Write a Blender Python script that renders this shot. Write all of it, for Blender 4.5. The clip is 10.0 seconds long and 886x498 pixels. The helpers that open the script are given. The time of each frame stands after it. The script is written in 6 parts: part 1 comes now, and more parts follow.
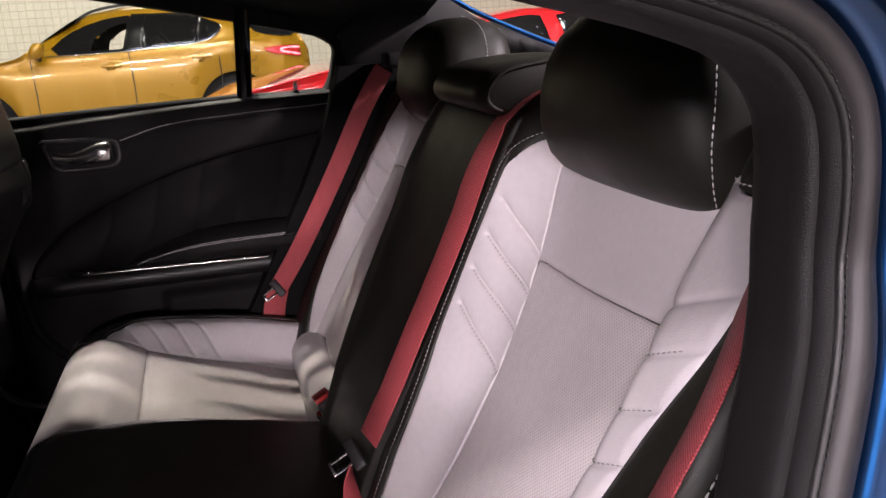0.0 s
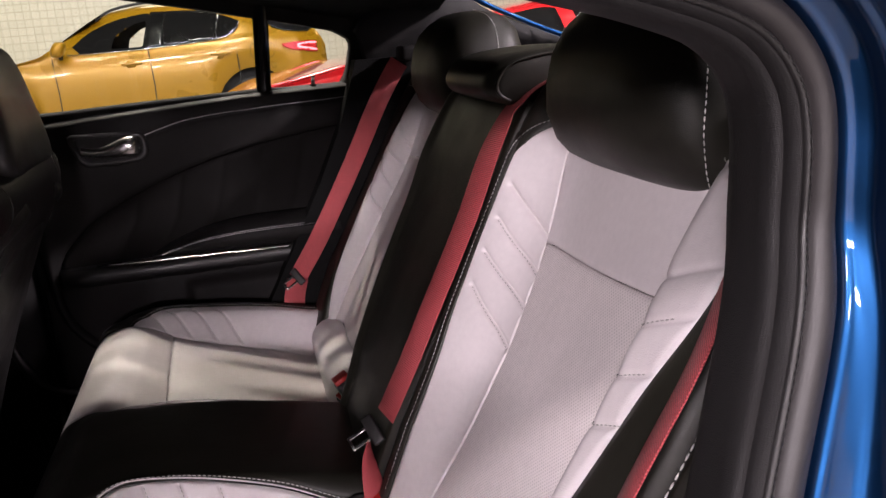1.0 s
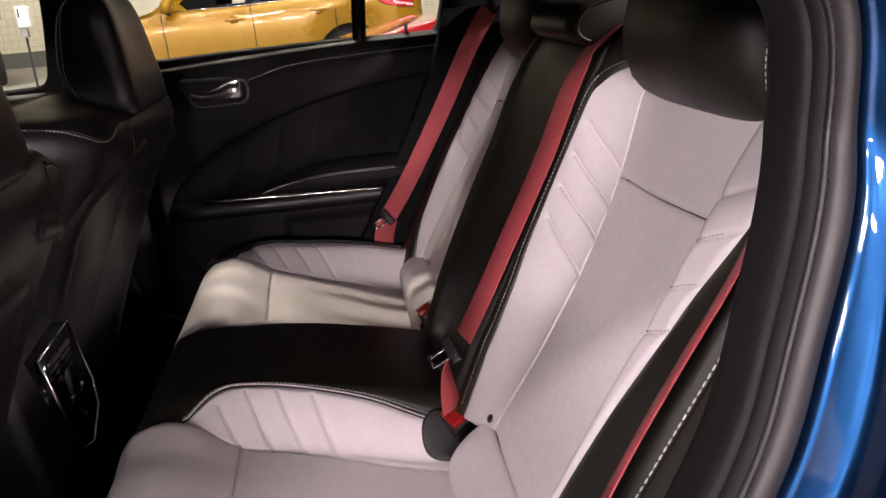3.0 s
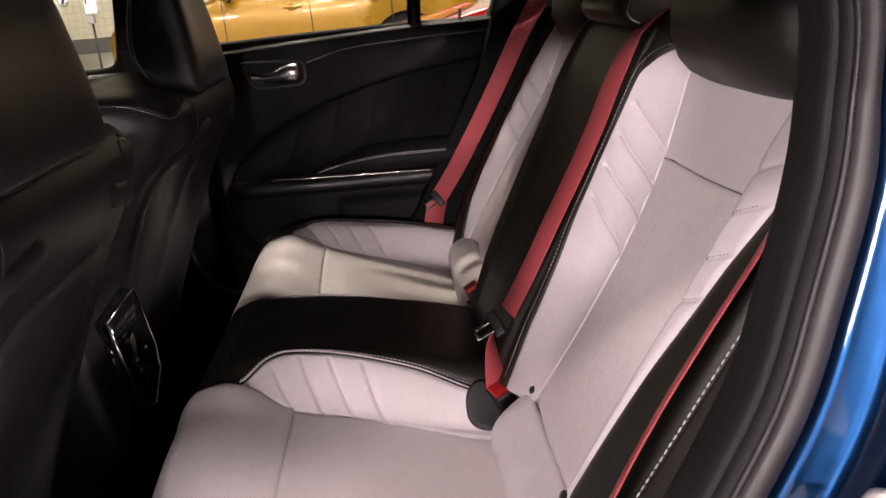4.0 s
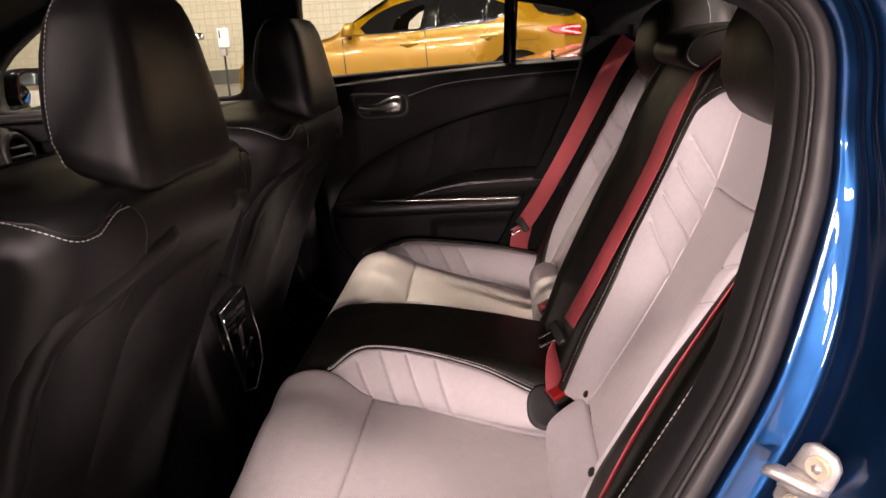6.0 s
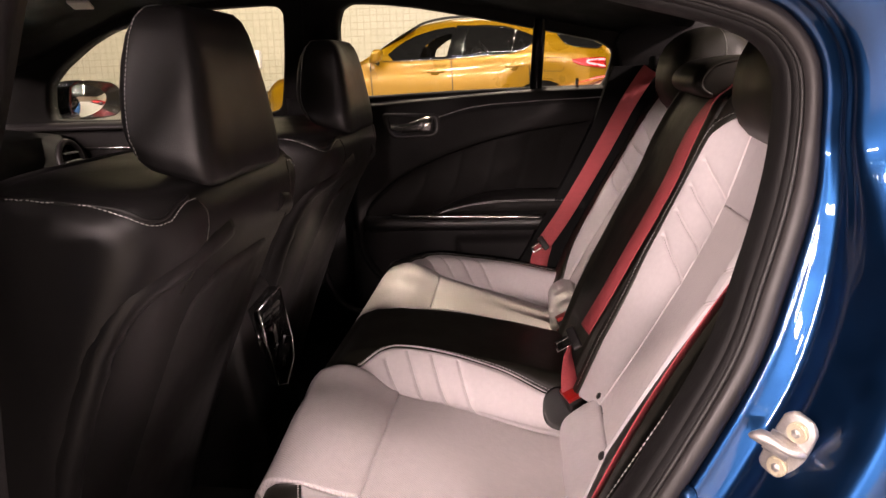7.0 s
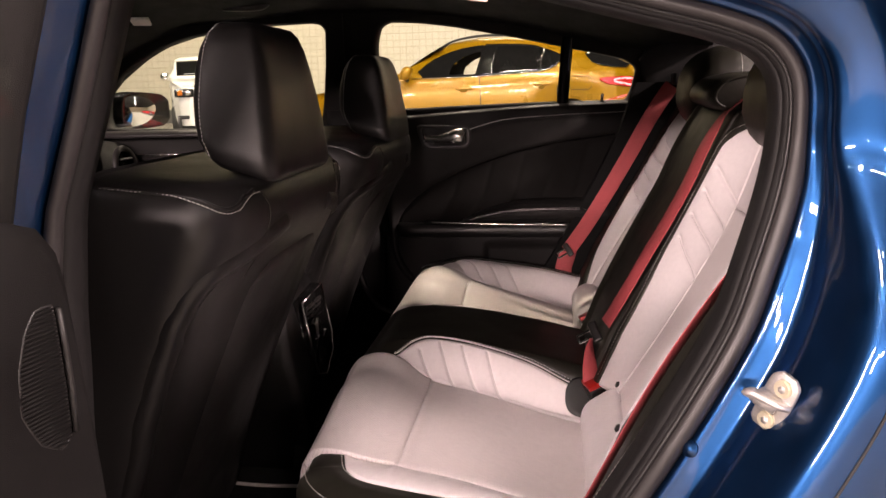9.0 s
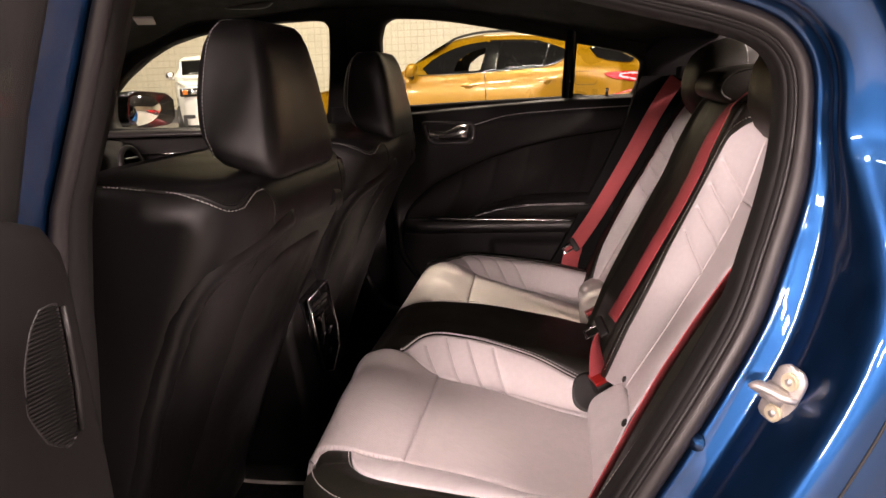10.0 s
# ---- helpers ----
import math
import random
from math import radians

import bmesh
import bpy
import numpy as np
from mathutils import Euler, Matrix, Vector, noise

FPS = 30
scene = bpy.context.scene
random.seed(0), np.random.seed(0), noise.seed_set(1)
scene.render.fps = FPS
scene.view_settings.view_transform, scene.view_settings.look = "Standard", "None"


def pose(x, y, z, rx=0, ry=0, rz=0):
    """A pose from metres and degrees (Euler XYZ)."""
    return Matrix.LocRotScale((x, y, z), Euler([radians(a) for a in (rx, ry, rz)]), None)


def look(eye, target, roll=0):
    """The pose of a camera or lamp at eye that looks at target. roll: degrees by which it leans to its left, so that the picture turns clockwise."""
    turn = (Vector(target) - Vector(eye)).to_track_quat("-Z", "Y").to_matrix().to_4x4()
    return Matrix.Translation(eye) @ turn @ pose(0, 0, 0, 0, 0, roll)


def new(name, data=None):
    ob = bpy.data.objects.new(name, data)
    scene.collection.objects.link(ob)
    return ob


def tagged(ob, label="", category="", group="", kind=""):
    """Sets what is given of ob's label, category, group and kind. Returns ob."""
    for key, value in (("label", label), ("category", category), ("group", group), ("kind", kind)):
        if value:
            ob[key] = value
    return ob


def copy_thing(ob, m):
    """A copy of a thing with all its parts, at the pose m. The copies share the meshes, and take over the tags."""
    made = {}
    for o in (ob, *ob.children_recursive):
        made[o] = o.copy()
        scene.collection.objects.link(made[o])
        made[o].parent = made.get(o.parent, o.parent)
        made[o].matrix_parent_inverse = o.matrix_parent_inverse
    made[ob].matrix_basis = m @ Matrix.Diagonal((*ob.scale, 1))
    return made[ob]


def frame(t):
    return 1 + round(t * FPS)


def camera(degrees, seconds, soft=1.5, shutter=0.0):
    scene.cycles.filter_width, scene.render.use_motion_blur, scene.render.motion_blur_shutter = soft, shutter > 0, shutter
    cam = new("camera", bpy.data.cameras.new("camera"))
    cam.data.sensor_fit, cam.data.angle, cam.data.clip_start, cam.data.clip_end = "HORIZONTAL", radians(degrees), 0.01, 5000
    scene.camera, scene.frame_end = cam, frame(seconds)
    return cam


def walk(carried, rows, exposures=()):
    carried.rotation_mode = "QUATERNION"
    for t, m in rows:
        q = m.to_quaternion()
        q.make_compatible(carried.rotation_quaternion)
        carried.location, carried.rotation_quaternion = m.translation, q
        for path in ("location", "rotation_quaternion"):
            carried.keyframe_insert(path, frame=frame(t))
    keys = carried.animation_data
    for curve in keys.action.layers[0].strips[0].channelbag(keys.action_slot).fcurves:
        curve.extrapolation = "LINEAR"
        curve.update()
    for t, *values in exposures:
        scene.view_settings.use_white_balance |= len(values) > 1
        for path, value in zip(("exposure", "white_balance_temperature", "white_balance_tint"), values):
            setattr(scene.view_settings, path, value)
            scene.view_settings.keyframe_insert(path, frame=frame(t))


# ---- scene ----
cam = camera(57.1, 10.0)
PATH = [
    (0, (-0.189, -1.016, 1.126), (0.293, 0.856, 0.615), -3.8),
    (0.5, (-0.192, -1.036, 1.125), (0.277, 0.84, 0.615), -3.9),
    (1, (-0.194, -1.061, 1.125), (0.243, 0.82, 0.603), -4.6),
    (1.5, (-0.195, -1.085, 1.122), (0.188, 0.802, 0.582), -4.8),
    (2, (-0.193, -1.103, 1.117), (0.126, 0.791, 0.558), -5.0),
    (2.5, (-0.195, -1.12, 1.113), (0.069, 0.775, 0.532), -5.0),
    (4, (-0.197, -1.179, 1.102), (-0.116, 0.723, 0.488), -4.9),
    (4.5, (-0.189, -1.209, 1.101), (-0.172, 0.695, 0.491), -4.7),
    (5, (-0.177, -1.25, 1.102), (-0.221, 0.66, 0.512), -4.1),
    (5.5, (-0.16, -1.288, 1.105), (-0.268, 0.634, 0.562), -3.9),
    (6, (-0.152, -1.319, 1.104), (-0.32, 0.607, 0.594), -3.9),
    (7.5, (-0.163, -1.47, 1.09), (-0.39, 0.473, 0.674), -1.4),
    (8, (-0.164, -1.51, 1.087), (-0.408, 0.433, 0.681), -1.1),
    (8.5, (-0.162, -1.529, 1.086), (-0.417, 0.413, 0.681), -1.2),
    (9, (-0.159, -1.536, 1.087), (-0.43, 0.405, 0.688), -1.6),
    (9.5, (-0.158, -1.536, 1.087), (-0.439, 0.403, 0.687), -1.7),
    (10, (-0.157, -1.534, 1.085), (-0.444, 0.403, 0.679), -2.2),
]
walk(cam, [(t, look(e, g, r)) for t, e, g, r in PATH], exposures=[(0, -0.30, 5850, 10), (2.0, -0.28, 6000, 10), (4.5, -0.25, 6350, 12), (7.0, -0.12, 6800, 14), (10, -0.08, 6850, 13)])

# ---- world, hall light ----
w = bpy.data.worlds.new("hall_air")
scene.world = w
w.use_nodes = True
w.node_tree.nodes["Background"].inputs[0].default_value = (1.0, 0.9, 0.8, 1)
w.node_tree.nodes["Background"].inputs[1].default_value = 0.05
FLOOR = 0.06
HALL = (-18.0, 18.0, -18.0, 23.5, 8.5)


def hall_lamp(x, y, z, aim, sx, sy, power, col):
    li = bpy.data.lights.new("hall_lamp", "AREA")
    li.shape, li.size, li.size_y, li.energy, li.color = "RECTANGLE", sx, sy, power, col
    ob = new("hall_lamp", li)
    ob.matrix_world = look((x, y, z), aim)
    return ob


COOL, WARM = (1.0, 0.815, 0.79), (1.0, 0.86, 0.68)
# spot banks on trusses aim at the cars; rows over the far aisle light the wall
LAMPS = [(x, -11.5, 4.6, (0, -0.3, 0.9), 0.75, 0.5, 490, COOL) for x in (-10.4, -9.0, -7.6, -6.2)]
LAMPS += [(x, -14.0, 3.2, (0, -0.3, 0.9), 0.7, 0.45, 540, COOL) for x in (-3.2, -1.8, -0.4)]
# added fill: bank at (4.8, -13) brightens the jamb, (-8.5, 9.5) the white car
LAMPS += [ (-2.5, -6.5, 7.6, (0, 0, 0.6), 1.2, 0.6, 620, COOL),
         (4.5, -6.0, 7.6, (0.5, 0, 0.8), 1.2, 0.6, 350, COOL), (4.8, -13.0, 3.0, (0.2, -0.8, 1.1), 0.9, 0.45, 190, COOL), (-1.2, 5.3, 7.4, (-0.25, 0.35, 0.6), 0.5, 0.3, 640, WARM), (-0.1, 6.6, 7.4, (-0.25, 0.25, 0.6), 0.5, 0.3, 560, WARM), (-0.9, 4.4, 7.4, (-0.25, 0.45, 0.6), 0.4, 0.25, 420, WARM),
         (2.0, 1.2, 7.8, (1.2, 4.6, 0.8), 0.8, 0.5, 260, COOL), (6.5, -2.3, 4.9, (0.2, 0.1, 1.1), 0.7, 0.4, 1300, COOL), (-9.0, 15.5, 7.8, (-9.0, 20, 0.5), 2.0, 5.0, 1350, WARM), (-1.0, 15.5, 7.8, (-1.0, 20, 0.5), 2.0, 5.0, 720, WARM),
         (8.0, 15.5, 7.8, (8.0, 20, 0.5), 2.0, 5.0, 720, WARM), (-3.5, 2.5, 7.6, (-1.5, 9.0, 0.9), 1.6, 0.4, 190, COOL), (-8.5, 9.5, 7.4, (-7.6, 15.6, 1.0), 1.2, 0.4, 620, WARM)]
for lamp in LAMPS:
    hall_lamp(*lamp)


# ---- materials ----
def mat(name, col, rough=0.5, metal=0.0, var=0.12, vscale=6.0, grain=0.0, gscale=300.0, gtype="noise", coat=0.0, spec=0.5, coat_rough=0.04):
    m = bpy.data.materials.new(name)
    m.use_nodes = True
    nt = m.node_tree
    b = nt.nodes["Principled BSDF"]
    b.inputs["Roughness"].default_value, b.inputs["Metallic"].default_value = rough, metal
    b.inputs["Coat Weight"].default_value, b.inputs["Specular IOR Level"].default_value = coat, spec
    b.inputs["Coat Roughness"].default_value = coat_rough
    co = nt.nodes.new("ShaderNodeTexCoord")
    n1 = nt.nodes.new("ShaderNodeTexNoise")
    n1.inputs["Scale"].default_value, n1.inputs["Detail"].default_value = vscale, 6
    n2 = nt.nodes.new("ShaderNodeTexNoise")
    n2.inputs["Scale"].default_value, n2.inputs["Detail"].default_value = vscale * 14, 3
    mx = nt.nodes.new("ShaderNodeMath")
    mx.operation = "ADD"
    ramp = nt.nodes.new("ShaderNodeMapRange")
    ramp.inputs[1].default_value, ramp.inputs[2].default_value = 0.7, 1.3
    ramp.inputs[3].default_value, ramp.inputs[4].default_value = 1 - var, 1 + var
    hs = nt.nodes.new("ShaderNodeHueSaturation")
    hs.inputs["Color"].default_value = (*col, 1)
    nt.links.new(co.outputs["Object"], n1.inputs["Vector"])
    nt.links.new(co.outputs["Object"], n2.inputs["Vector"])
    nt.links.new(n1.outputs["Fac"], mx.inputs[0])
    nt.links.new(n2.outputs["Fac"], mx.inputs[1])
    nt.links.new(mx.outputs[0], ramp.inputs[0])
    nt.links.new(ramp.outputs[0], hs.inputs["Value"])
    nt.links.new(hs.outputs["Color"], b.inputs["Base Color"])
    rr = nt.nodes.new("ShaderNodeMapRange")
    rr.inputs[1].default_value, rr.inputs[2].default_value = 0.35, 0.65
    rr.inputs[3].default_value, rr.inputs[4].default_value = max(0.01, rough * 0.85), min(1, rough * 1.15)
    nt.links.new(n1.outputs["Fac"], rr.inputs[0])
    nt.links.new(rr.outputs[0], b.inputs["Roughness"])
    if grain:
        g = nt.nodes.new("ShaderNodeTexVoronoi" if gtype == "cells" else "ShaderNodeTexNoise")
        g.inputs["Scale"].default_value = gscale
        bu = nt.nodes.new("ShaderNodeBump")
        bu.inputs["Strength"].default_value, bu.inputs["Distance"].default_value = grain, 0.001
        nt.links.new(co.outputs["Object"], g.inputs["Vector"])
        nt.links.new(g.outputs[0], bu.inputs["Height"])
        nt.links.new(bu.outputs[0], b.inputs["Normal"])
    return m


def perforated(name, col, axes, pitch=0.0030):
    """Leather with rows of small holes, laid out over two object axes."""
    m = mat(name, col, 0.5, var=0.05)
    nt = m.node_tree
    b = nt.nodes["Principled BSDF"]
    co = nt.nodes.new("ShaderNodeTexCoord")
    sep = nt.nodes.new("ShaderNodeSeparateXYZ")
    com = nt.nodes.new("ShaderNodeCombineXYZ")
    nt.links.new(co.outputs["Object"], sep.inputs[0])
    nt.links.new(sep.outputs[axes[0]], com.inputs[0])
    nt.links.new(sep.outputs[axes[1]], com.inputs[1])
    mp = nt.nodes.new("ShaderNodeMapping")
    mp.inputs["Rotation"].default_value = (0, 0, radians(45))
    mp.inputs["Scale"].default_value = (1 / pitch, 1 / pitch, 1)
    nt.links.new(com.outputs[0], mp.inputs[0])
    vo = nt.nodes.new("ShaderNodeTexVoronoi")
    vo.voronoi_dimensions = "2D"
    vo.inputs["Scale"].default_value, vo.inputs["Randomness"].default_value = 1.0, 0.0
    nt.links.new(mp.outputs[0], vo.inputs["Vector"])
    st = nt.nodes.new("ShaderNodeMapRange")
    st.interpolation_type = "SMOOTHSTEP"
    st.inputs[1].default_value, st.inputs[2].default_value = 0.16, 0.34
    st.inputs[3].default_value, st.inputs[4].default_value = 0.72, 1.0
    nt.links.new(vo.outputs["Distance"], st.inputs[0])
    src = b.inputs["Base Color"].links[0].from_socket
    mix = nt.nodes.new("ShaderNodeMix")
    mix.data_type = "RGBA"
    mix.inputs[6].default_value = (0.10, 0.085, 0.08, 1)
    nt.links.new(st.outputs[0], mix.inputs[0])
    nt.links.new(src, mix.inputs[7])
    nt.links.new(mix.outputs[2], b.inputs["Base Color"])
    bu = nt.nodes.new("ShaderNodeBump")
    bu.inputs["Strength"].default_value, bu.inputs["Distance"].default_value = 0.5, 0.0008
    nt.links.new(st.outputs[0], bu.inputs["Height"])
    nt.links.new(bu.outputs[0], b.inputs["Normal"])
    return m


def webbing(name, col):
    m = mat(name, col, 0.55, var=0.10, vscale=20)
    nt = m.node_tree
    b = nt.nodes["Principled BSDF"]
    co = nt.nodes.new("ShaderNodeTexCoord")
    wv = nt.nodes.new("ShaderNodeTexWave")
    wv.bands_direction = "Z"
    wv.inputs["Scale"].default_value, wv.inputs["Distortion"].default_value = 150, 3.0
    wv.inputs["Detail"].default_value, wv.inputs["Detail Scale"].default_value = 1.0, 6.0
    nt.links.new(co.outputs["Object"], wv.inputs["Vector"])
    bu = nt.nodes.new("ShaderNodeBump")
    bu.inputs["Strength"].default_value, bu.inputs["Distance"].default_value = 0.6, 0.001
    nt.links.new(wv.outputs["Fac"], bu.inputs["Height"])
    nt.links.new(bu.outputs[0], b.inputs["Normal"])
    src = b.inputs["Base Color"].links[0].from_socket
    mul = nt.nodes.new("ShaderNodeMix")
    mul.data_type, mul.blend_type = "RGBA", "MULTIPLY"
    mul.inputs[0].default_value = 0.5
    nt.links.new(src, mul.inputs[6])
    nt.links.new(wv.outputs["Color"], mul.inputs[7])
    nt.links.new(mul.outputs[2], b.inputs["Base Color"])
    return m


def glowing(name, col, strength):
    m = bpy.data.materials.new(name)
    m.use_nodes = True
    b = m.node_tree.nodes["Principled BSDF"]
    b.inputs["Base Color"].default_value = (*col, 1)
    b.inputs["Emission Color"].default_value = (*col, 1)
    b.inputs["Emission Strength"].default_value = strength
    return m


def pane(name, tint=(0.92, 0.95, 0.93), gloss=0.02):
    m = bpy.data.materials.new(name)
    m.use_nodes = True
    nt = m.node_tree
    nt.nodes.remove(nt.nodes["Principled BSDF"])
    out = nt.nodes["Material Output"]
    tr = nt.nodes.new("ShaderNodeBsdfTransparent")
    tr.inputs[0].default_value = (*tint, 1)
    gl = nt.nodes.new("ShaderNodeBsdfGlossy")
    gl.inputs["Roughness"].default_value = 0.01
    mi = nt.nodes.new("ShaderNodeMixShader")
    mi.inputs[0].default_value = gloss
    nt.links.new(tr.outputs[0], mi.inputs[1])
    nt.links.new(gl.outputs[0], mi.inputs[2])
    nt.links.new(mi.outputs[0], out.inputs[0])
    return m


def blocks(name, col, joint):
    """Glazed block wall, square blocks of 0.2 m in straight courses."""
    m = mat(name, col, 0.35, var=0.06, vscale=1.5)
    nt = m.node_tree
    b = nt.nodes["Principled BSDF"]
    co = nt.nodes.new("ShaderNodeTexCoord")
    sep = nt.nodes.new("ShaderNodeSeparateXYZ")
    com = nt.nodes.new("ShaderNodeCombineXYZ")
    nt.links.new(co.outputs["Object"], sep.inputs[0])
    nt.links.new(sep.outputs[0], com.inputs[0])
    nt.links.new(sep.outputs[2], com.inputs[1])
    br = nt.nodes.new("ShaderNodeTexBrick")
    br.offset = 0.0
    br.inputs["Scale"].default_value = 1.0
    br.inputs["Brick Width"].default_value, br.inputs["Row Height"].default_value = 0.2, 0.2
    br.inputs["Mortar Size"].default_value, br.inputs["Mortar Smooth"].default_value = 0.009, 0.2
    br.inputs["Color1"].default_value, br.inputs["Color2"].default_value = (*col, 1), (col[0] * 0.93, col[1] * 0.93, col[2] * 0.92, 1)
    br.inputs["Mortar"].default_value = (*joint, 1)
    nt.links.new(com.outputs[0], br.inputs["Vector"])
    nt.links.new(br.outputs["Color"], b.inputs["Base Color"])
    bu = nt.nodes.new("ShaderNodeBump")
    bu.inputs["Strength"].default_value, bu.inputs["Distance"].default_value, bu.invert = 0.5, 0.008, True
    nt.links.new(br.outputs["Fac"], bu.inputs["Height"])
    nt.links.new(bu.outputs[0], b.inputs["Normal"])
    return m


WHITE = (0.74, 0.69, 0.70)
white_leather = mat("white_leather", WHITE, 0.46, var=0.04, vscale=9, grain=0.15, gscale=900, gtype="cells")
# same perforated leather; the back's copy is coloured lighter to stand in for light
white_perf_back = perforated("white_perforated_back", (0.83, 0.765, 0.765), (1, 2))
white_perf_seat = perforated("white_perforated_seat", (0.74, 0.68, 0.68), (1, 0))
black_leather = mat("black_leather", (0.0155, 0.0148, 0.0110), 0.47, var=0.18, vscale=9, grain=0.13, gscale=1100, gtype="cells", spec=0.34)
front_leather = mat("front_seat_leather", (0.0125, 0.0117, 0.0120), 0.37, var=0.15, vscale=8, grain=0.2, gscale=1000, gtype="cells", spec=0.44)
thread = mat("white_thread", (0.72, 0.70, 0.68), 0.7, var=0.05)
dark_thread = mat("grey_thread", (0.42, 0.40, 0.39), 0.7, var=0.05)
red_web = webbing("red_webbing", (0.60, 0.10, 0.115))
black_plastic = mat("black_plastic", (0.0105, 0.0098, 0.0098), 0.45, var=0.15, vscale=20, grain=0.25, gscale=700)
gloss_black = mat("gloss_black", (0.006, 0.006, 0.006), 0.08, var=0.1)
red_plastic = mat("red_plastic", (0.36, 0.014, 0.012), 0.3, var=0.06)
chrome = mat("chrome", (0.85, 0.84, 0.83), 0.14, 1.0, var=0.03)
steel = mat("striker_steel", (0.55, 0.52, 0.50), 0.48, 0.75, var=0.12, vscale=40, grain=0.2, gscale=200)
zinc_bolt = mat("zinc_bolt", (0.75, 0.68, 0.52), 0.35, 0.6, var=0.1, vscale=80)
door_trim = mat("door_trim_vinyl", (0.0095, 0.0087, 0.0086), 0.72, var=0.12, vscale=8, grain=0.25, gscale=900, gtype="cells", spec=0.22)
suede = mat("black_suede", (0.0055, 0.005, 0.0048), 0.85, var=0.2, vscale=25, grain=0.3, gscale=600, spec=0.1)
rubber = mat("seal_rubber", (0.023, 0.0208, 0.0212), 0.42, var=0.12, vscale=15, grain=0.1, gscale=1200, spec=0.45)
pillar_vinyl = mat("pillar_vinyl", (0.0082, 0.0076, 0.0078), 0.62, var=0.12, vscale=12, grain=0.25, gscale=1300, gtype="cells", spec=0.25)
headliner_cloth = mat("headliner_cloth", (0.009, 0.0085, 0.008), 0.95, var=0.15, vscale=20, grain=0.3, gscale=500, spec=0.2)
blue_paint = mat("blue_metallic_paint", (0.009, 0.049, 0.150), 0.38, 0.94, var=0.03, vscale=30, coat=1.0, coat_rough=0.02)
carpet = mat("black_carpet", (0.008, 0.008, 0.008), 0.95, var=0.3, vscale=60, grain=0.8, gscale=300, spec=0.1)
mat_edge = mat("mat_binding", (0.30, 0.28, 0.26), 0.8, var=0.1)
floor_mat = mat("hall_floor_carpet", (0.27, 0.25, 0.22), 0.7, var=0.08, vscale=1.0, grain=0.3, gscale=60)
wall_mat = blocks("glazed_block_wall", (0.62, 0.57, 0.46), (0.40, 0.36, 0.28))
base_mat = mat("wall_base_paint", (0.10, 0.095, 0.09), 0.5, var=0.1, vscale=2)
ceil_mat = mat("hall_ceiling_paint", (0.025, 0.024, 0.023), 0.8, var=0.1, vscale=1)
plain_wall = mat("dark_hall_drape", (0.035, 0.032, 0.03), 0.9, var=0.08, vscale=0.8)
open_door_vinyl = mat("open_door_vinyl", (0.0055, 0.005, 0.005), 0.70, var=0.12, vscale=12, grain=0.25, gscale=1300, gtype="cells", spec=0.16)
tan_wall = mat("tan_wall_paint", (0.52, 0.43, 0.31), 0.6, var=0.1, vscale=0.6)
yellow_paint = mat("yellow_ochre_paint", (0.29, 0.153, 0.002), 0.30, 0.25, var=0.05, vscale=2, coat=0.45)
red_paint = mat("red_paint", (0.45, 0.012, 0.015), 0.22, 0.2, var=0.05, vscale=2, coat=1.0)
white_paint = mat("white_paint", (0.80, 0.79, 0.77), 0.25, var=0.03, vscale=2, coat=1.0)
car_glass = mat("dark_car_glass", (0.006, 0.006, 0.006), 0.02, var=0.05, spec=0.4)
tyre = mat("tyre_rubber", (0.015, 0.015, 0.015), 0.7, var=0.15)
alloy = mat("alloy_wheel", (0.35, 0.35, 0.36), 0.3, 1.0, var=0.08)
tail_red = glowing("tail_lamp_glow", (1.0, 0.22, 0.25), 2.6)
lamp_glow = glowing("map_lamp_glow", (1.0, 0.62, 0.55), 1.6)
lamp_panel = glowing("downlight_glow", (1.0, 0.92, 0.85), 170.0)
clear_pane = pane("clear_glass")
mirror_mat = mat("mirror_silver", (0.9, 0.9, 0.9), 0.01, 1.0, var=0.0)


# ---- mesh helpers ----
def link(name, me, material, parent=None, label=""):
    ob = new(name, me)
    me.materials.append(material)
    if parent is not None:
        ob.parent = parent
    return tagged(ob, label)


def part(name, bm, material, parent=None, label="", smooth=True):
    me = bpy.data.meshes.new(name)
    bm.normal_update()
    for f in bm.faces:
        f.smooth = smooth
    bm.to_mesh(me)
    bm.free()
    return link(name, me, material, parent, label)


def thing(name, label, category, at=(0, 0, 0), group="", kind=""):
    ob = new(name)
    ob.empty_display_size = 0.05
    ob.matrix_world = Matrix.Translation(at)
    return tagged(ob, label, category, group, kind)


def under(ob, parent):
    """Keeps a part in its place below a thing whose foot is not at the origin."""
    ob.parent = parent
    ob.matrix_parent_inverse = parent.matrix_world.inverted()
    return ob


def sst(t):
    t = np.clip(t, 0, 1)
    return t * t * (3 - 2 * t)


def curve(x, xs, ys):
    """A smooth line through knots that overshoots none of them."""
    x, xs, ys = np.asarray(x, float), np.asarray(xs, float), np.asarray(ys, float)
    h, d = np.diff(xs), np.diff(ys) / np.diff(xs)
    m = np.r_[d[0], np.where(d[:-1] * d[1:] > 0, 2 * d[:-1] * d[1:] / np.where(d[:-1] + d[1:] == 0, 1, d[:-1] + d[1:]), 0), d[-1]]
    x = np.clip(x, xs[0], xs[-1])
    i = np.clip(np.searchsorted(xs, x, side="right") - 1, 0, len(h) - 1)
    t = (x - xs[i]) / h[i]
    return (1 + 2 * t) * (1 - t) ** 2 * ys[i] + t * (1 - t) ** 2 * h[i] * m[i] + t * t * (3 - 2 * t) * ys[i + 1] + t * t * (t - 1) * h[i] * m[i + 1]


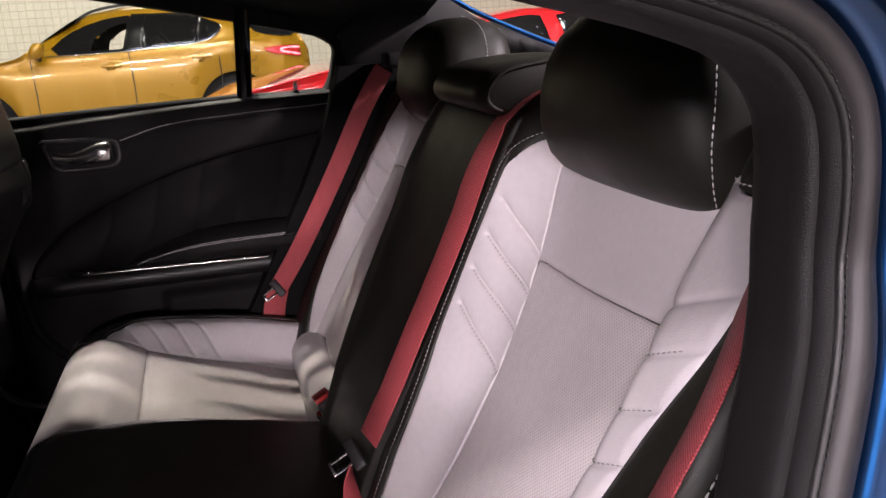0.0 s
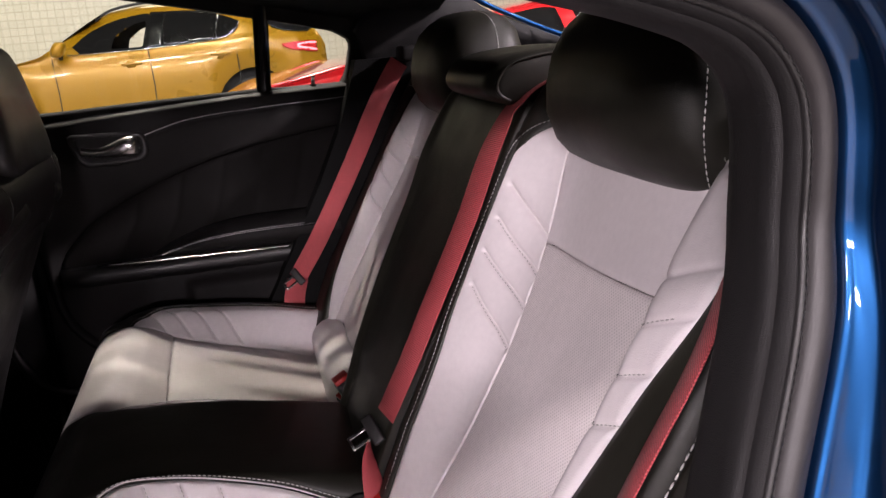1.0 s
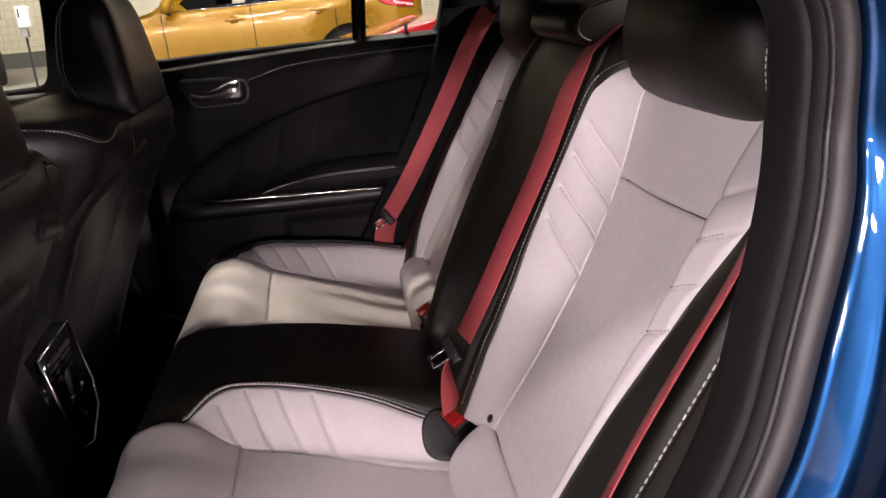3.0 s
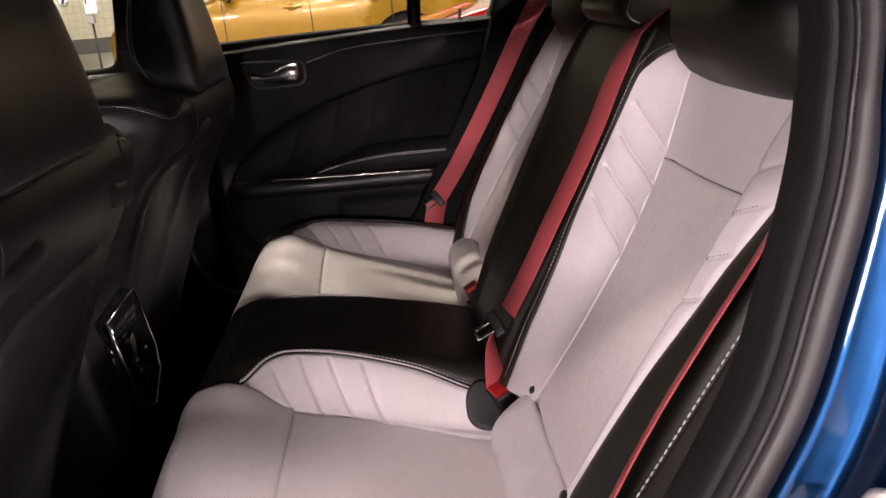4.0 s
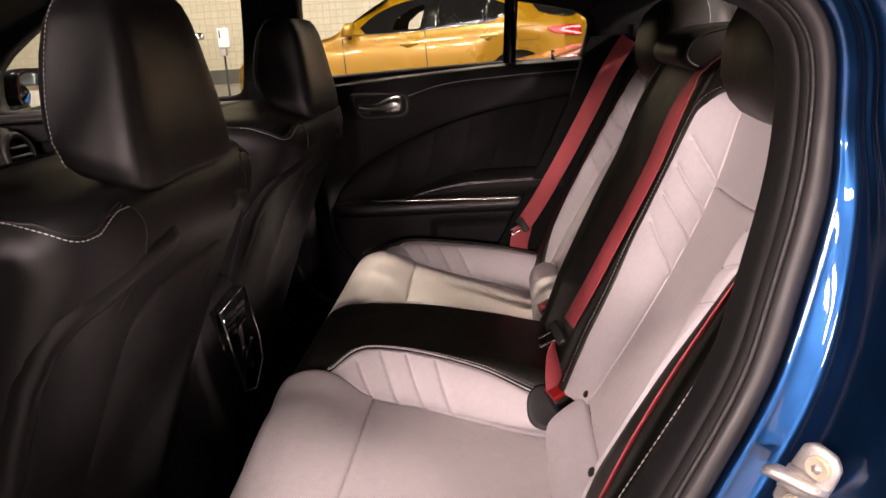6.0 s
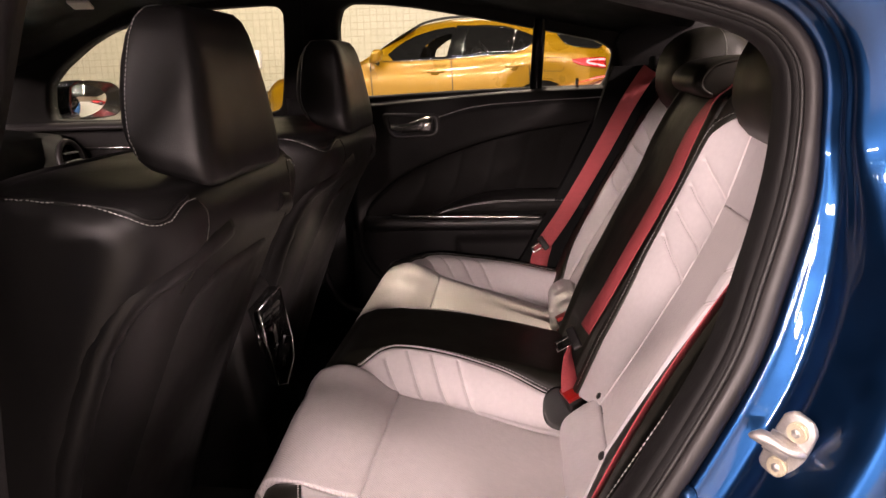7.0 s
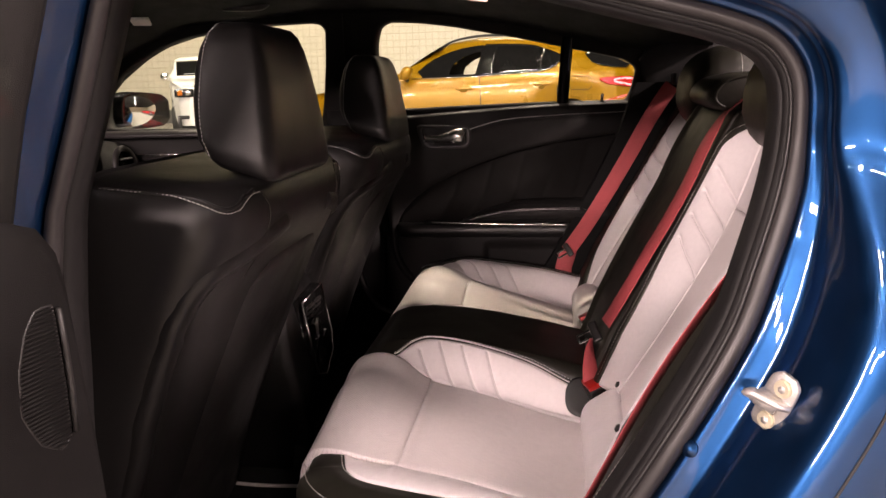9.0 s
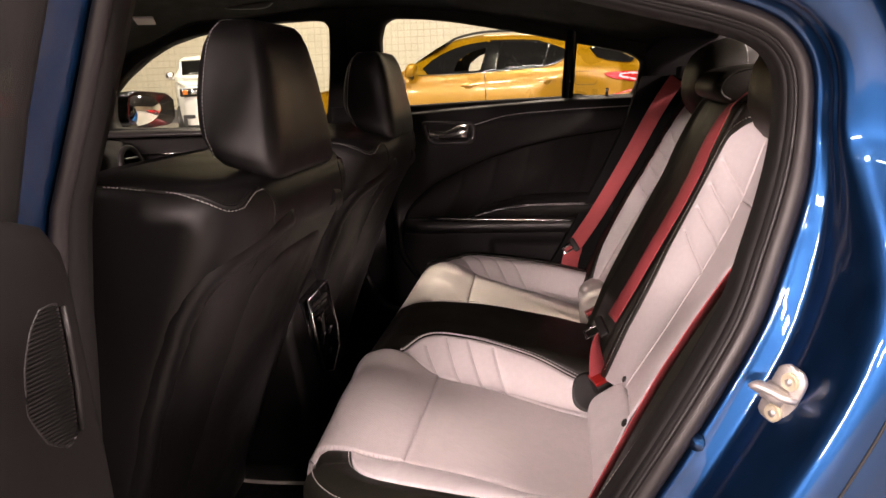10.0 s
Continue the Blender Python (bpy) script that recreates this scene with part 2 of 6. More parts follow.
def seg_dist(p, a, b):
    a, b = np.array(a, float), np.array(b, float)
    ab = b - a
    t = np.clip(((p - a) @ ab) / (ab @ ab), 0, 1)
    return np.linalg.norm(p - a - t[..., None] * ab, axis=-1)


def sheet(name, surf, nu, nv, material, parent=None, label="", edge=0.003, ew=0.007, lines=(), ld=0.003, lw=0.005, thick=0.012, flip=False, sides="1111"):
    """A padded panel over surf(U, V) with sunk edges and sunk seam lines, of some thickness. sides: which of u0, u1, v0, v1 are sunk."""
    u, v = np.linspace(0, 1, nu), np.linspace(0, 1, nv)
    U, V = np.meshgrid(u, v, indexing="ij")
    P = np.stack(np.broadcast_arrays(*surf(U, V)), -1).astype(float)
    du, dv = np.gradient(P, axis=0), np.gradient(P, axis=1)
    N = np.cross(du, dv)
    N /= np.linalg.norm(N, axis=-1, keepdims=True) + 1e-12
    if flip:
        N = -N
    off = np.zeros(U.shape)
    if edge:
        for k, rim in enumerate((P[:1], P[-1:], P[:, :1], P[:, -1:])):
            if sides[k] == "1":
                d = np.linalg.norm(P - rim, axis=-1)
                off = np.minimum(off, -edge * np.exp(-((d / ew) ** 2)))
    for line in lines:
        d = np.min([seg_dist(P, a, b) for a, b in zip(line[:-1], line[1:])], axis=0)
        off = np.minimum(off, -ld * (.62 * np.exp(-((d / lw) ** 2)) + .38 * np.exp(-((d / (3.6 * lw)) ** 2))))
    top = P + N * off[..., None]
    low = P - N * thick
    verts = np.concatenate([top.reshape(-1, 3), low.reshape(-1, 3)])
    n, idx = nu * nv, np.arange(nu * nv).reshape(nu, nv)
    a, b, c, d = idx[:-1, :-1].ravel(), idx[1:, :-1].ravel(), idx[1:, 1:].ravel(), idx[:-1, 1:].ravel()
    faces = np.concatenate([np.stack([a, b, c, d], 1), np.stack([d, c, b, a], 1) + n])
    loop = np.concatenate([idx[:, 0], idx[-1, 1:], idx[-2::-1, -1], idx[0, -2:0:-1]])
    nxt = np.roll(loop, -1)
    faces = np.concatenate([faces, np.stack([nxt, loop, loop + n, nxt + n], 1)])
    if flip:
        faces = faces[:, ::-1]
    me = bpy.data.meshes.new(name)
    me.from_pydata(verts.tolist(), [], faces.tolist())
    me.polygons.foreach_set("use_smooth", [True] * len(me.polygons))
    return link(name, me, material, parent, label)


def loft(rings, closed=True, caps=True):
    """Joins rings of equally many points."""
    bm = bmesh.new()
    vs = [[bm.verts.new(p) for p in ring] for ring in rings]
    n = len(vs[0])
    for r0, r1 in zip(vs[:-1], vs[1:]):
        for i in range(n if closed else n - 1):
            j = (i + 1) % n
            bm.faces.new((r0[i], r0[j], r1[j], r1[i]))
    if caps and closed:
        bm.faces.new(vs[0][::-1])
        bm.faces.new(vs[-1])
    bmesh.ops.recalc_face_normals(bm, faces=bm.faces)
    return bm


def catmull(pts, n=8):
    """A smooth line through points."""
    pts = [Vector(p) for p in pts]
    full = [2 * pts[0] - pts[1], *pts, 2 * pts[-1] - pts[-2]]
    out = []
    for i in range(1, len(full) - 2):
        p0, p1, p2, p3 = full[i - 1 : i + 3]
        for k in range(n):
            t = k / n
            out.append(0.5 * (2 * p1 + (p2 - p0) * t + (2 * p0 - 5 * p1 + 4 * p2 - p3) * t * t + (3 * p1 - p0 - 3 * p2 + p3) * t**3))
    return out + [pts[-1]]


def tube(pts, r, sides=8, flat=1.0):
    pts = [Vector(p) for p in pts]
    rings = []
    for i, p in enumerate(pts):
        d = (pts[min(i + 1, len(pts) - 1)] - pts[max(i - 1, 0)]).normalized()
        a = d.cross(Vector((0, 0, 1)))
        a = d.cross(Vector((0, 1, 0))) if a.length < 0.05 else a
        a.normalize()
        b = d.cross(a)
        rings.append([p + r * (math.cos(t) * a + flat * math.sin(t) * b) for t in (2 * math.pi * k / sides for k in range(sides))])
    return loft(rings)


def stitches(name, pts, parent, material=None, step=0.006, long=0.0042, r=0.0007, label=""):
    """A row of thread stitches along a line."""
    pts = [Vector(p) for p in pts]
    bm = bmesh.new()
    acc, k = [0.0], 0
    for a, b in zip(pts[:-1], pts[1:]):
        acc.append(acc[-1] + (b - a).length)

    def at(s):
        i = max(0, min(len(pts) - 2, int(np.searchsorted(acc, s) - 1)))
        t = (s - acc[i]) / max(1e-9, acc[i + 1] - acc[i])
        return pts[i].lerp(pts[i + 1], t)

    s = 0.0
    while s + long < acc[-1]:
        a, b = at(s), at(s + long)
        d = (b - a).normalized()
        e = d.cross(Vector((0.3, 0.2, 0.93))).normalized()
        f = d.cross(e)
        ring = lambda c, q: [bm.verts.new(c + q * (x * e + y * f)) for x, y in ((1, 0), (0, 1), (-1, 0), (0, -1))]
        r0, r1, r2 = ring(a, r * 0.4), ring(a.lerp(b, 0.5), r), ring(b, r * 0.4)
        for p, q in ((r0, r1), (r1, r2)):
            for i in range(4):
                bm.faces.new((p[i], p[(i + 1) % 4], q[(i + 1) % 4], q[i]))
        s += step
    bmesh.ops.recalc_face_normals(bm, faces=bm.faces)
    return part(name, bm, material or thread, parent, label)


def rbox(sx, sy, sz, bevel=0.004, seg=2, m=None):
    bm = bmesh.new()
    bmesh.ops.create_cube(bm, size=1, matrix=Matrix.Diagonal((sx, sy, sz, 1)))
    if bevel:
        bmesh.ops.bevel(bm, geom=bm.edges[:], offset=bevel, segments=seg, affect="EDGES", profile=0.6)
    if m is not None:
        bmesh.ops.transform(bm, matrix=m, verts=bm.verts)
    return bm


def disc(r, h, m, n=24, bevel=0.0):
    bm = bmesh.new()
    bmesh.ops.create_cone(bm, cap_ends=True, segments=n, radius1=r, radius2=r, depth=h)
    if bevel:
        bmesh.ops.bevel(bm, geom=[e for e in bm.edges if len(e.link_faces) == 2 and abs(e.calc_face_angle(0)) > 1], offset=bevel, segments=2, affect="EDGES")
    bmesh.ops.transform(bm, matrix=m, verts=bm.verts)
    return bm


def band(pts, width, across, thick=0.0016):
    """A strap along a line; across: direction of its width at each point, or one for all."""
    pts = [Vector(p) for p in pts]
    across = [Vector(a).normalized() for a in (across if isinstance(across[0], (tuple, list, Vector)) else [across] * len(pts))]
    rings = []
    for i, p in enumerate(pts):
        d = (pts[min(i + 1, len(pts) - 1)] - pts[max(i - 1, 0)]).normalized()
        a = (across[i] - d * across[i].dot(d)).normalized()
        n = d.cross(a)
        w, t = width / 2, thick / 2
        rings.append([p + a * x + n * y for x, y in ((-w, -t * 0.3), (-w * 0.96, -t), (0, -t * 1.2), (w * 0.96, -t), (w, -t * 0.3), (w, t * 0.3), (w * 0.96, t), (0, t * 1.2), (-w * 0.96, t), (-w, t * 0.3))])
    return loft(rings)


def ruled(edges, sub=1):
    """A skin through several lines of equally many points."""
    return loft(edges, closed=False, caps=False)


def solid(bm, t):
    """Thickens an open skin."""
    bmesh.ops.recalc_face_normals(bm, faces=bm.faces)
    bmesh.ops.solidify(bm, geom=bm.faces[:], thickness=t)
    return bm


def prism(poly, a, b, axis):
    """A flat outline (two coordinates) pulled out along an axis from a to b."""
    put = {"x": lambda p, c: (c, p[0], p[1]), "y": lambda p, c: (p[0], c, p[1]), "z": lambda p, c: (p[0], p[1], c)}[axis]
    return loft([[put(p, a) for p in poly], [put(p, b) for p in poly]])

# ---- hall ----
def hall_box(name, a, b, material):
    bm = rbox(b[0] - a[0], b[1] - a[1], b[2] - a[2], 0, 1, Matrix.Translation([(p + q) / 2 for p, q in zip(a, b)]))
    return tagged(part(name, bm, material, smooth=False), kind="structure")


x0, x1, y0, y1, zt = HALL
hall_box("floor", (x0, y0, FLOOR - 0.2), (x1, y1, FLOOR), floor_mat)
hall_box("wall_north", (x0, y1, FLOOR), (x1, y1 + 0.3, zt), wall_mat)
hall_box("baseboard", (x0, y1 - 0.02, FLOOR), (x1, y1 - 0.002, FLOOR + 0.42), base_mat)
hall_box("wall_south", (x0, y0 - 0.3, FLOOR), (x1, y0, zt), plain_wall)
hall_box("wall_west", (x0 - 0.3, y0, FLOOR), (x0, y1, zt), plain_wall)
hall_box("wall_east", (x1, y0, FLOOR), (x1 + 0.3, y1, zt), tan_wall)
hall_box("ceiling", (x0, y0, zt), (x1, y1, zt + 0.3), ceil_mat)


# ---- the sedan: rear bench ----
bench = thing("rear_bench_seat", "white and black leather rear bench seat with white stitching", "car seat", (0, 0, 0.3))


def spart(ob):
    return under(ob, bench)


ZB = [.44, .50, .58, .774, .881, .986, 1.03, 1.07]
XB = [-.12, -.095, -.05, .062, .123, .168, .192, .225]


def inn(z):
    return curve(z, [.55, .62, .70, .76, .82, .881, .93, .985, 1.03], [.225, .236, .246, .245, .233, .216, .205, .193, .19])


def outr(z):
    return curve(z, [.55, .75, .884, 1.03], [.478, .480, .484, .484])


def far_edge(z):
    """Outer edge of the white pad on the far seat."""
    return curve(z, [.55, .63, .676, .753, .83, .90, .95, 1.02], [.515, .538, .548, .568, .583, .583, .560, .545])


def far_seam(z):
    return 0 * z + .505


def bolster_edge(z):
    return curve(z, [.55, .70, .76, .82, .87, .94, 1.03], [.552, .556, .562, .574, .586, .608, .622])


def wedge(z):
    """Inner edge of the white pad beside the black centre."""
    return curve(z, [.56, .666, .735, .815, .88, .94, .98, 1.01], [.170, .168, .161, .145, .137, .141, .144, .150])


def back_x(y, z):
    a = np.abs(y)
    p = 0.056 * (1 - sst((a - .125) / (inn(z) - .115)))
    p = p + np.where(y > 0, .050, .072) * sst((a - outr(z) + .004) / .078) * curve(z, [.6, .86, .94, 1.01], [1, 1, .86, .66]) - 0.11 * sst((a - .628) / .06)
    p = p + 0.006 * np.cos(np.clip((a - .36) / .12, -1, 1) * np.pi / 2)
    p = p * curve(z, [.5, .60, .66], [.55, .85, 1.0])
    return curve(z, ZB, XB) - p


def back_pt(y, z, off=0.0):
    """A point on the backrest's skin, a little in front of it."""
    return Vector((float(back_x(np.array(y), np.array(z))) - off * .87, y, z + off * .5))


def back_sheet(name, s, ya, yb, za, zb, nu, nv, material, **kw):
    """ya, yb: functions of z giving the sides; za, zb: functions of v across, giving lower and upper ends."""
    def surf(U, V):
        z = za(U) + (zb(U) - za(U)) * V
        a = ya(z) + (yb(z) - ya(z)) * U
        return back_x(s * a, z), s * a, z
    return spart(sheet(name, surf, nu, nv, material, flip=(s > 0), **kw))


def const(c):
    return lambda t: 0 * t + c


for s in (-1, 1):
    seam, rim_of = (outr, bolster_edge) if s < 0 else (far_seam, far_edge)
    # smooth upper panel, perforated insert
    back_sheet("upper_panel", s, inn, seam, lambda u: .882 + .009 * u, const(1.02), 60, 40, white_leather, edge=.0028, ew=.003)
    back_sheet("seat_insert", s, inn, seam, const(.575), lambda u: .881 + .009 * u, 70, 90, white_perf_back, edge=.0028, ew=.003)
    # pleated bolster next to the centre, arched at its top
    pleats = [((.152, .940), (.180, .912), (.217, .882)), ((.150, .902), (.183, .874), (.228, .846)), ((.150, .864), (.188, .838), (.235, .812)), ((.156, .826), (.192, .800), (.238, .773))]
    lines = [[back_pt(s * p.x, p.z) for p in catmull([(y, 0, z) for y, z in q], 5)] for q in pleats]
    back_sheet("side_bolster", s, wedge, inn, const(.565), lambda u: 1.008 - .038 * (1 - np.sqrt(1 - np.clip(1 - u / .62, 0, .995) ** 2)), 70, 300, white_leather, lines=lines, ld=.0085, lw=.0022, edge=.003, ew=.0035, sides="1011")
    for k, line in enumerate(lines):
        if k:
            spart(stitches("pleat_stitching", [p + Vector((.0020, 0, -.0036)) for p in line], None, material=dark_thread, step=.0055, long=.0036, r=.0007))
    # outer bolster with its cross seams
    cross = [(.488, .908, .618, .962), (.488, .874, .618, .928), (.488, .838, .618, .890), (.488, .803, .618, .854)] if s < 0 else [(.505, .899, .570, .960), (.505, .868, .598, .918), (.505, .826, .590, .880), (.505, .781, .586, .836)]
    olines = [[back_pt(s * (ya + (yb - ya) * t), a + (b - a) * t + .006 * math.sin(math.pi * t * .8)) for t in np.linspace(0, 1, 9)] for ya, a, yb, b in cross]
    back_sheet("outer_bolster", s, seam, rim_of, const(.555), const(1.012), 60, 260, white_leather, lines=olines, ld=.0032 if s < 0 else .0055, lw=.0026, edge=.003, ew=.004)
    for line in [ol[1:int(len(ol) * .82)] for ol in olines[1:]]:
        spart(stitches("bolster_stitching", [p + Vector((.0006, 0, .0002)) for p in line], None, material=dark_thread, step=.0055, long=.0038, r=.0006))
    # black side of the backrest
    back_sheet("black_side", s, lambda z: rim_of(z) + .002, const(.655), const(.52), const(1.03), 14, 60, black_leather, edge=.002, thick=.03)
    # black border round the arched bolster, its thread and the black top
    back_sheet("black_border", s, lambda z: wedge(z) - .016, lambda z: wedge(z) - .001, const(.56), const(1.0), 8, 60, black_leather, edge=.001, thick=.02)
    back_sheet("black_top", s, const(.138), const(.655), lambda u: np.interp(u, [0, .027, .031, .040, .055, .075, .10, .8, 1], [.955, .966, .980, .992, 1.001, 1.006, 1.009, 1.014, 1.014]), const(1.068), 160, 16, black_leather, edge=.003, thick=.04)
    edge_line = [(s * (float(wedge(z)) - .005), z) for z in np.linspace(.58, .972, 40)] + [(s * (.139 + .044 * (1 - math.cos(q))), .974 + .041 * math.sin(q)) for q in np.linspace(.1, 1.6, 12)]
    spart(stitches("border_stitching", [back_pt(y, z, .0015) for y, z in edge_line], None, step=.0058, long=.0040, r=.00048))
    top_line = [(s * y, 1.017) for y in np.linspace(.535, .615, 12)]
    spart(stitches("top_stitching", [back_pt(y, z, .0015) for y, z in top_line], None))
    # white roll where the back meets the cushion
    def roll(U, V, s=s):
        end = np.clip(np.minimum(U, 1 - U) / .12, 0, 1) ** .5
        puff = (.012 + .025 * end) * np.sin(np.pi * np.clip(V, 0, 1)) ** .8
        wave = (.0018 if s < 0 else .0005) * np.sin(U * 23 + 2.0 * s) * np.sin(np.pi * V)
        x = -.106 + .054 * V - (puff + wave) * .80
        z = .486 + .090 * V + (puff + wave) * .60
        return x, s * (.198 + .37 * U), z
    spart(sheet("lumbar_roll", roll, 60, 24, white_leather, flip=(s > 0), edge=.003, ew=.006, thick=.02))


# black fold-down centre of the backrest
def centre_surf(U, V):
    z = .55 + .485 * V
    far = curve(z, [.55, .62, .66, .71, .775, .84, .92, .98, 1.04], [.125, .135, .152, .180, .206, .228, .238, .214, .190])
    y = -.137 + (far + .137) * U
    d = (far - y)
    x = curve(z, ZB, XB) - .056 * curve(z, [.5, .60, .66], [.55, .85, 1.0]) - .010 * np.exp(-(((d - .020) / .012) ** 2)) - .004 * np.sin(np.pi * U)
    return x + .022 * sst((.012 - d) / .012), y, z


spart(sheet("centre_backrest", centre_surf, 70, 60, black_leather, edge=.003, ew=.005, thick=.05, flip=True))

# cushion
XI = [-.545, -.535, -.52, -.50, -.465, -.425, -.376, -.30, -.105, -.04]
ZI = [.505, .545, .581, .601, .609, .597, .568, .552, .503, .497]


# height of the roll's outer end beside the door
XE, ZE = [-.545, -.535, -.52, -.495, -.462, -.42, -.376, -.3], [.500, .527, .549, .560, .565, .567, .568, .568]
XF, ZF = [-.545, -.535, -.52, -.49, -.455, -.42, -.376, -.30, -.2, -.105, -.04], [.505, .548, .586, .613, .621, .613, .590, .564, .535, .506, .497]


def cblk(x):
    """Half width of the black centre."""
    return curve(x, [-.56, -.47, -.445, -.43, -.41, -.385, -.33, -.22, -.11, -.04], [.165, .166, .158, .140, .122, .113, .116, .126, .142, .145])


# plan of the white pad's rounded outer edge, and of the black border outside it
PADS = {-1: [(-.462, .465), (-.450, .505), (-.437, .535), (-.413, .559), (-.363, .572), (-.28, .581), (-.19, .588), (-.085, .592)],
        1: [(-.449, .519), (-.446, .540), (-.438, .565), (-.424, .588), (-.405, .602), (-.385, .608), (-.30, .610), (-.20, .606), (-.085, .596)]}
RIMS = {-1: [(-.532, .440), (-.524, .500), (-.510, .548), (-.486, .588), (-.450, .617), (-.36, .636), (-.28, .645), (-.085, .655)],
        1: [(-.517, .519), (-.513, .545), (-.501, .580), (-.481, .610), (-.451, .634), (-.41, .648), (-.30, .655), (-.20, .655), (-.085, .655)]}
EDGES = {k: np.array([(p.x, p.y) for p in catmull([(x, y, 0) for x, y in q], 6)]) for k, q in PADS.items()}


def cout(x, s):
    """Outer edge of the white cushion."""
    return np.interp(x, EDGES[s][:, 0], EDGES[s][:, 1])


def cush_z(x, y, outer=1.0):
    a = np.abs(y)
    zi = curve(x, XI, ZI)
    low = np.where(x < -.376, zi + (curve(x, XE, ZE) - zi) * sst((a - .25) / .22), zi)
    zi = np.where(y > 0, zi + (curve(x, XF, ZF) - zi) * sst((a - .24) / .27), low)
    zc = curve(x, [-.545, -.53, -.51, -.46, -.39, -.2, -.1, -.04], [.50, .545, .585, .622, .628, .600, .578, .57])
    zo = np.where(y > 0, curve(x, [-.545, -.52, -.46, -.40, -.30, -.2, -.1], [.50, .555, .606, .620, .610, .596, .575]), curve(x, [-.545, -.52, -.46, -.40, -.2, -.1], [.49, .535, .563, .568, .556, .550]))
    z = zi + np.maximum(zc - zi, 0) * sst((.178 - a) / .068) + outer * np.maximum(zo - zi, 0) * sst((a - .505) / .075)
    z = z + .006 * np.where(y < 0, np.cos(np.clip((a - .540) / .04, -1, 1) * np.pi / 2), 0) * sst((x + .47) / .05)
    z = z + .006 * np.cos(np.clip((a - .344) / .17, -1, 1) * np.pi / 2) * sst((x + .376) / .05)
    return z - .16 * sst((a - .66) / .05)


def cush_pt(x, y, off=0.001):
    return Vector((x, y, float(cush_z(np.array(x), np.array(y))) + off))


def cush_sheet(name, s, xa, xb, ya, yb, nu, nv, material, **kw):
    def surf(U, V):
        x = xa + (xb - xa) * U
        a = ya(x) + (yb(x) - ya(x)) * V
        return x, s * a, cush_z(x, s * a)
    return spart(sheet(name, surf, nu, nv, material, flip=(s < 0), **kw))


for s in (-1, 1):
    fin = lambda x: curve(x, [-.45, -.376, -.105], [.168, .173, .196])
    fout = (lambda x: curve(x, [-.462, -.43, -.376, -.105], [.464, .486, .503, .502])) if s < 0 else (lambda x: curve(x, [-.45, -.376, -.105], [.516, .514, .502]))
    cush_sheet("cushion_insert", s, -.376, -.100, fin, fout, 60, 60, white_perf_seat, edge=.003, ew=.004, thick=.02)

    def roll_surf(U, V, s=s):
        # from the cross seam over the crest and down the front
        L = curve(U, [0, .12, .3, .48, .62, .74, .82, 1], [-.376, -.41, -.45, -.492, -.522, -.538, -.545, -.546])
        end = curve(L, [-.541, -.50, -.462, -.42, -.376], [.428, .447, .465, .486, .504]) if s < 0 else .517
        a = .169 + (end - .169) * V
        z = cush_z(np.clip(L, -.535, 0), s * a, 0.0) + (.010 * sst((.235 - a) / .06) * sst((-.39 - L) / .05) if s < 0 else 0)
        drop = curve(U, [.74, .82, .9, 1], [0, .035, .075, .13])
        return L, s * a, z - drop
    spart(sheet("front_roll", roll_surf, 60, 50, white_perf_seat, flip=(s > 0), edge=.003, ew=.004, thick=.02, sides="1010"))
    # pleated inner bolster
    px = [(-.402, .136, -.375, .174), (-.367, .120, -.334, .178), (-.326, .122, -.290, .183), (-.280, .125, -.246, .187)]
    plines = [[cush_pt(a + (c - a) * t ** 1.2, s * (b + (d - b) * t), 0) for t in np.linspace(0, 1, 9)] for a, b, c, d in px]
    cush_sheet("inner_bolster", s, -.444, -.085, cblk, fin, 220, 60, white_leather, lines=plines, ld=.0042, lw=.0024, edge=.0035, ew=.004)
    for line in plines:
        spart(stitches("cushion_stitching", [p + Vector((0, 0, -.0020)) for p in line], None, material=dark_thread, step=.0055, long=.0038, r=.0008))
    oline = [[cush_pt(x + .02 - .055 * t, s * (.515 + .09 * t), 0) for t in np.linspace(0, 1, 8)] for x in ((-.40, -.36, -.32, -.28) if s < 0 else (-.404, -.360, -.314, -.268))]
    cush_sheet("outer_bolster_pad", s, -.461 if s < 0 else -.448, -.085, fout, lambda x: cout(x, s), 160, 50, white_leather, lines=oline, ld=.0012 if s < 0 else .0036, lw=.0026, edge=.003, ew=.004)
    for line in (oline if s > 0 else []):
        spart(stitches("pad_stitching", [p + Vector((0, 0, -.0014)) for p in line], None, material=dark_thread, step=.0055, long=.0038, r=.0007))
    # black border outside, rounded over and down
    pad, rim = [catmull([(x, y, 0) for x, y in q], 8) for q in (PADS[s], RIMS[s])]
    def rim_pt(i, k, up=0.0, s=s):
        a, b = pad[i], rim[i]
        za = float(cush_z(np.array(a.x), np.array(s * a.y))) - .001
        f, dz = ((.01, 0), (.30, .001), (.55, 0), (.75, -.004), (.90, -.012), (.98, -.026), (1.0, -.05), (1.0, -.10), (.97, -.19))[k]
        q = a.lerp(b, f)
        end = float(curve(np.array(q.x), XE, ZE)) - .004 + (.03 * float(sst((i - 6) / 14)))
        return Vector((q.x, s * q.y, (min(za + dz, end + min(dz, 0)) if s < 0 else za + dz) + up))
    rows = [[rim_pt(i, k) for i in range(len(pad))] for k in range(9)]
    spart(part("black_border", solid(ruled(rows), .004), black_leather))
    spart(stitches("outer_stitching", [rim_pt(i, 0, .0022).lerp(rim_pt(i, 1, .0022), .16) for i in range(len(pad))], None, material=thread if s < 0 else dark_thread, r=.0009 if s < 0 else .0006))
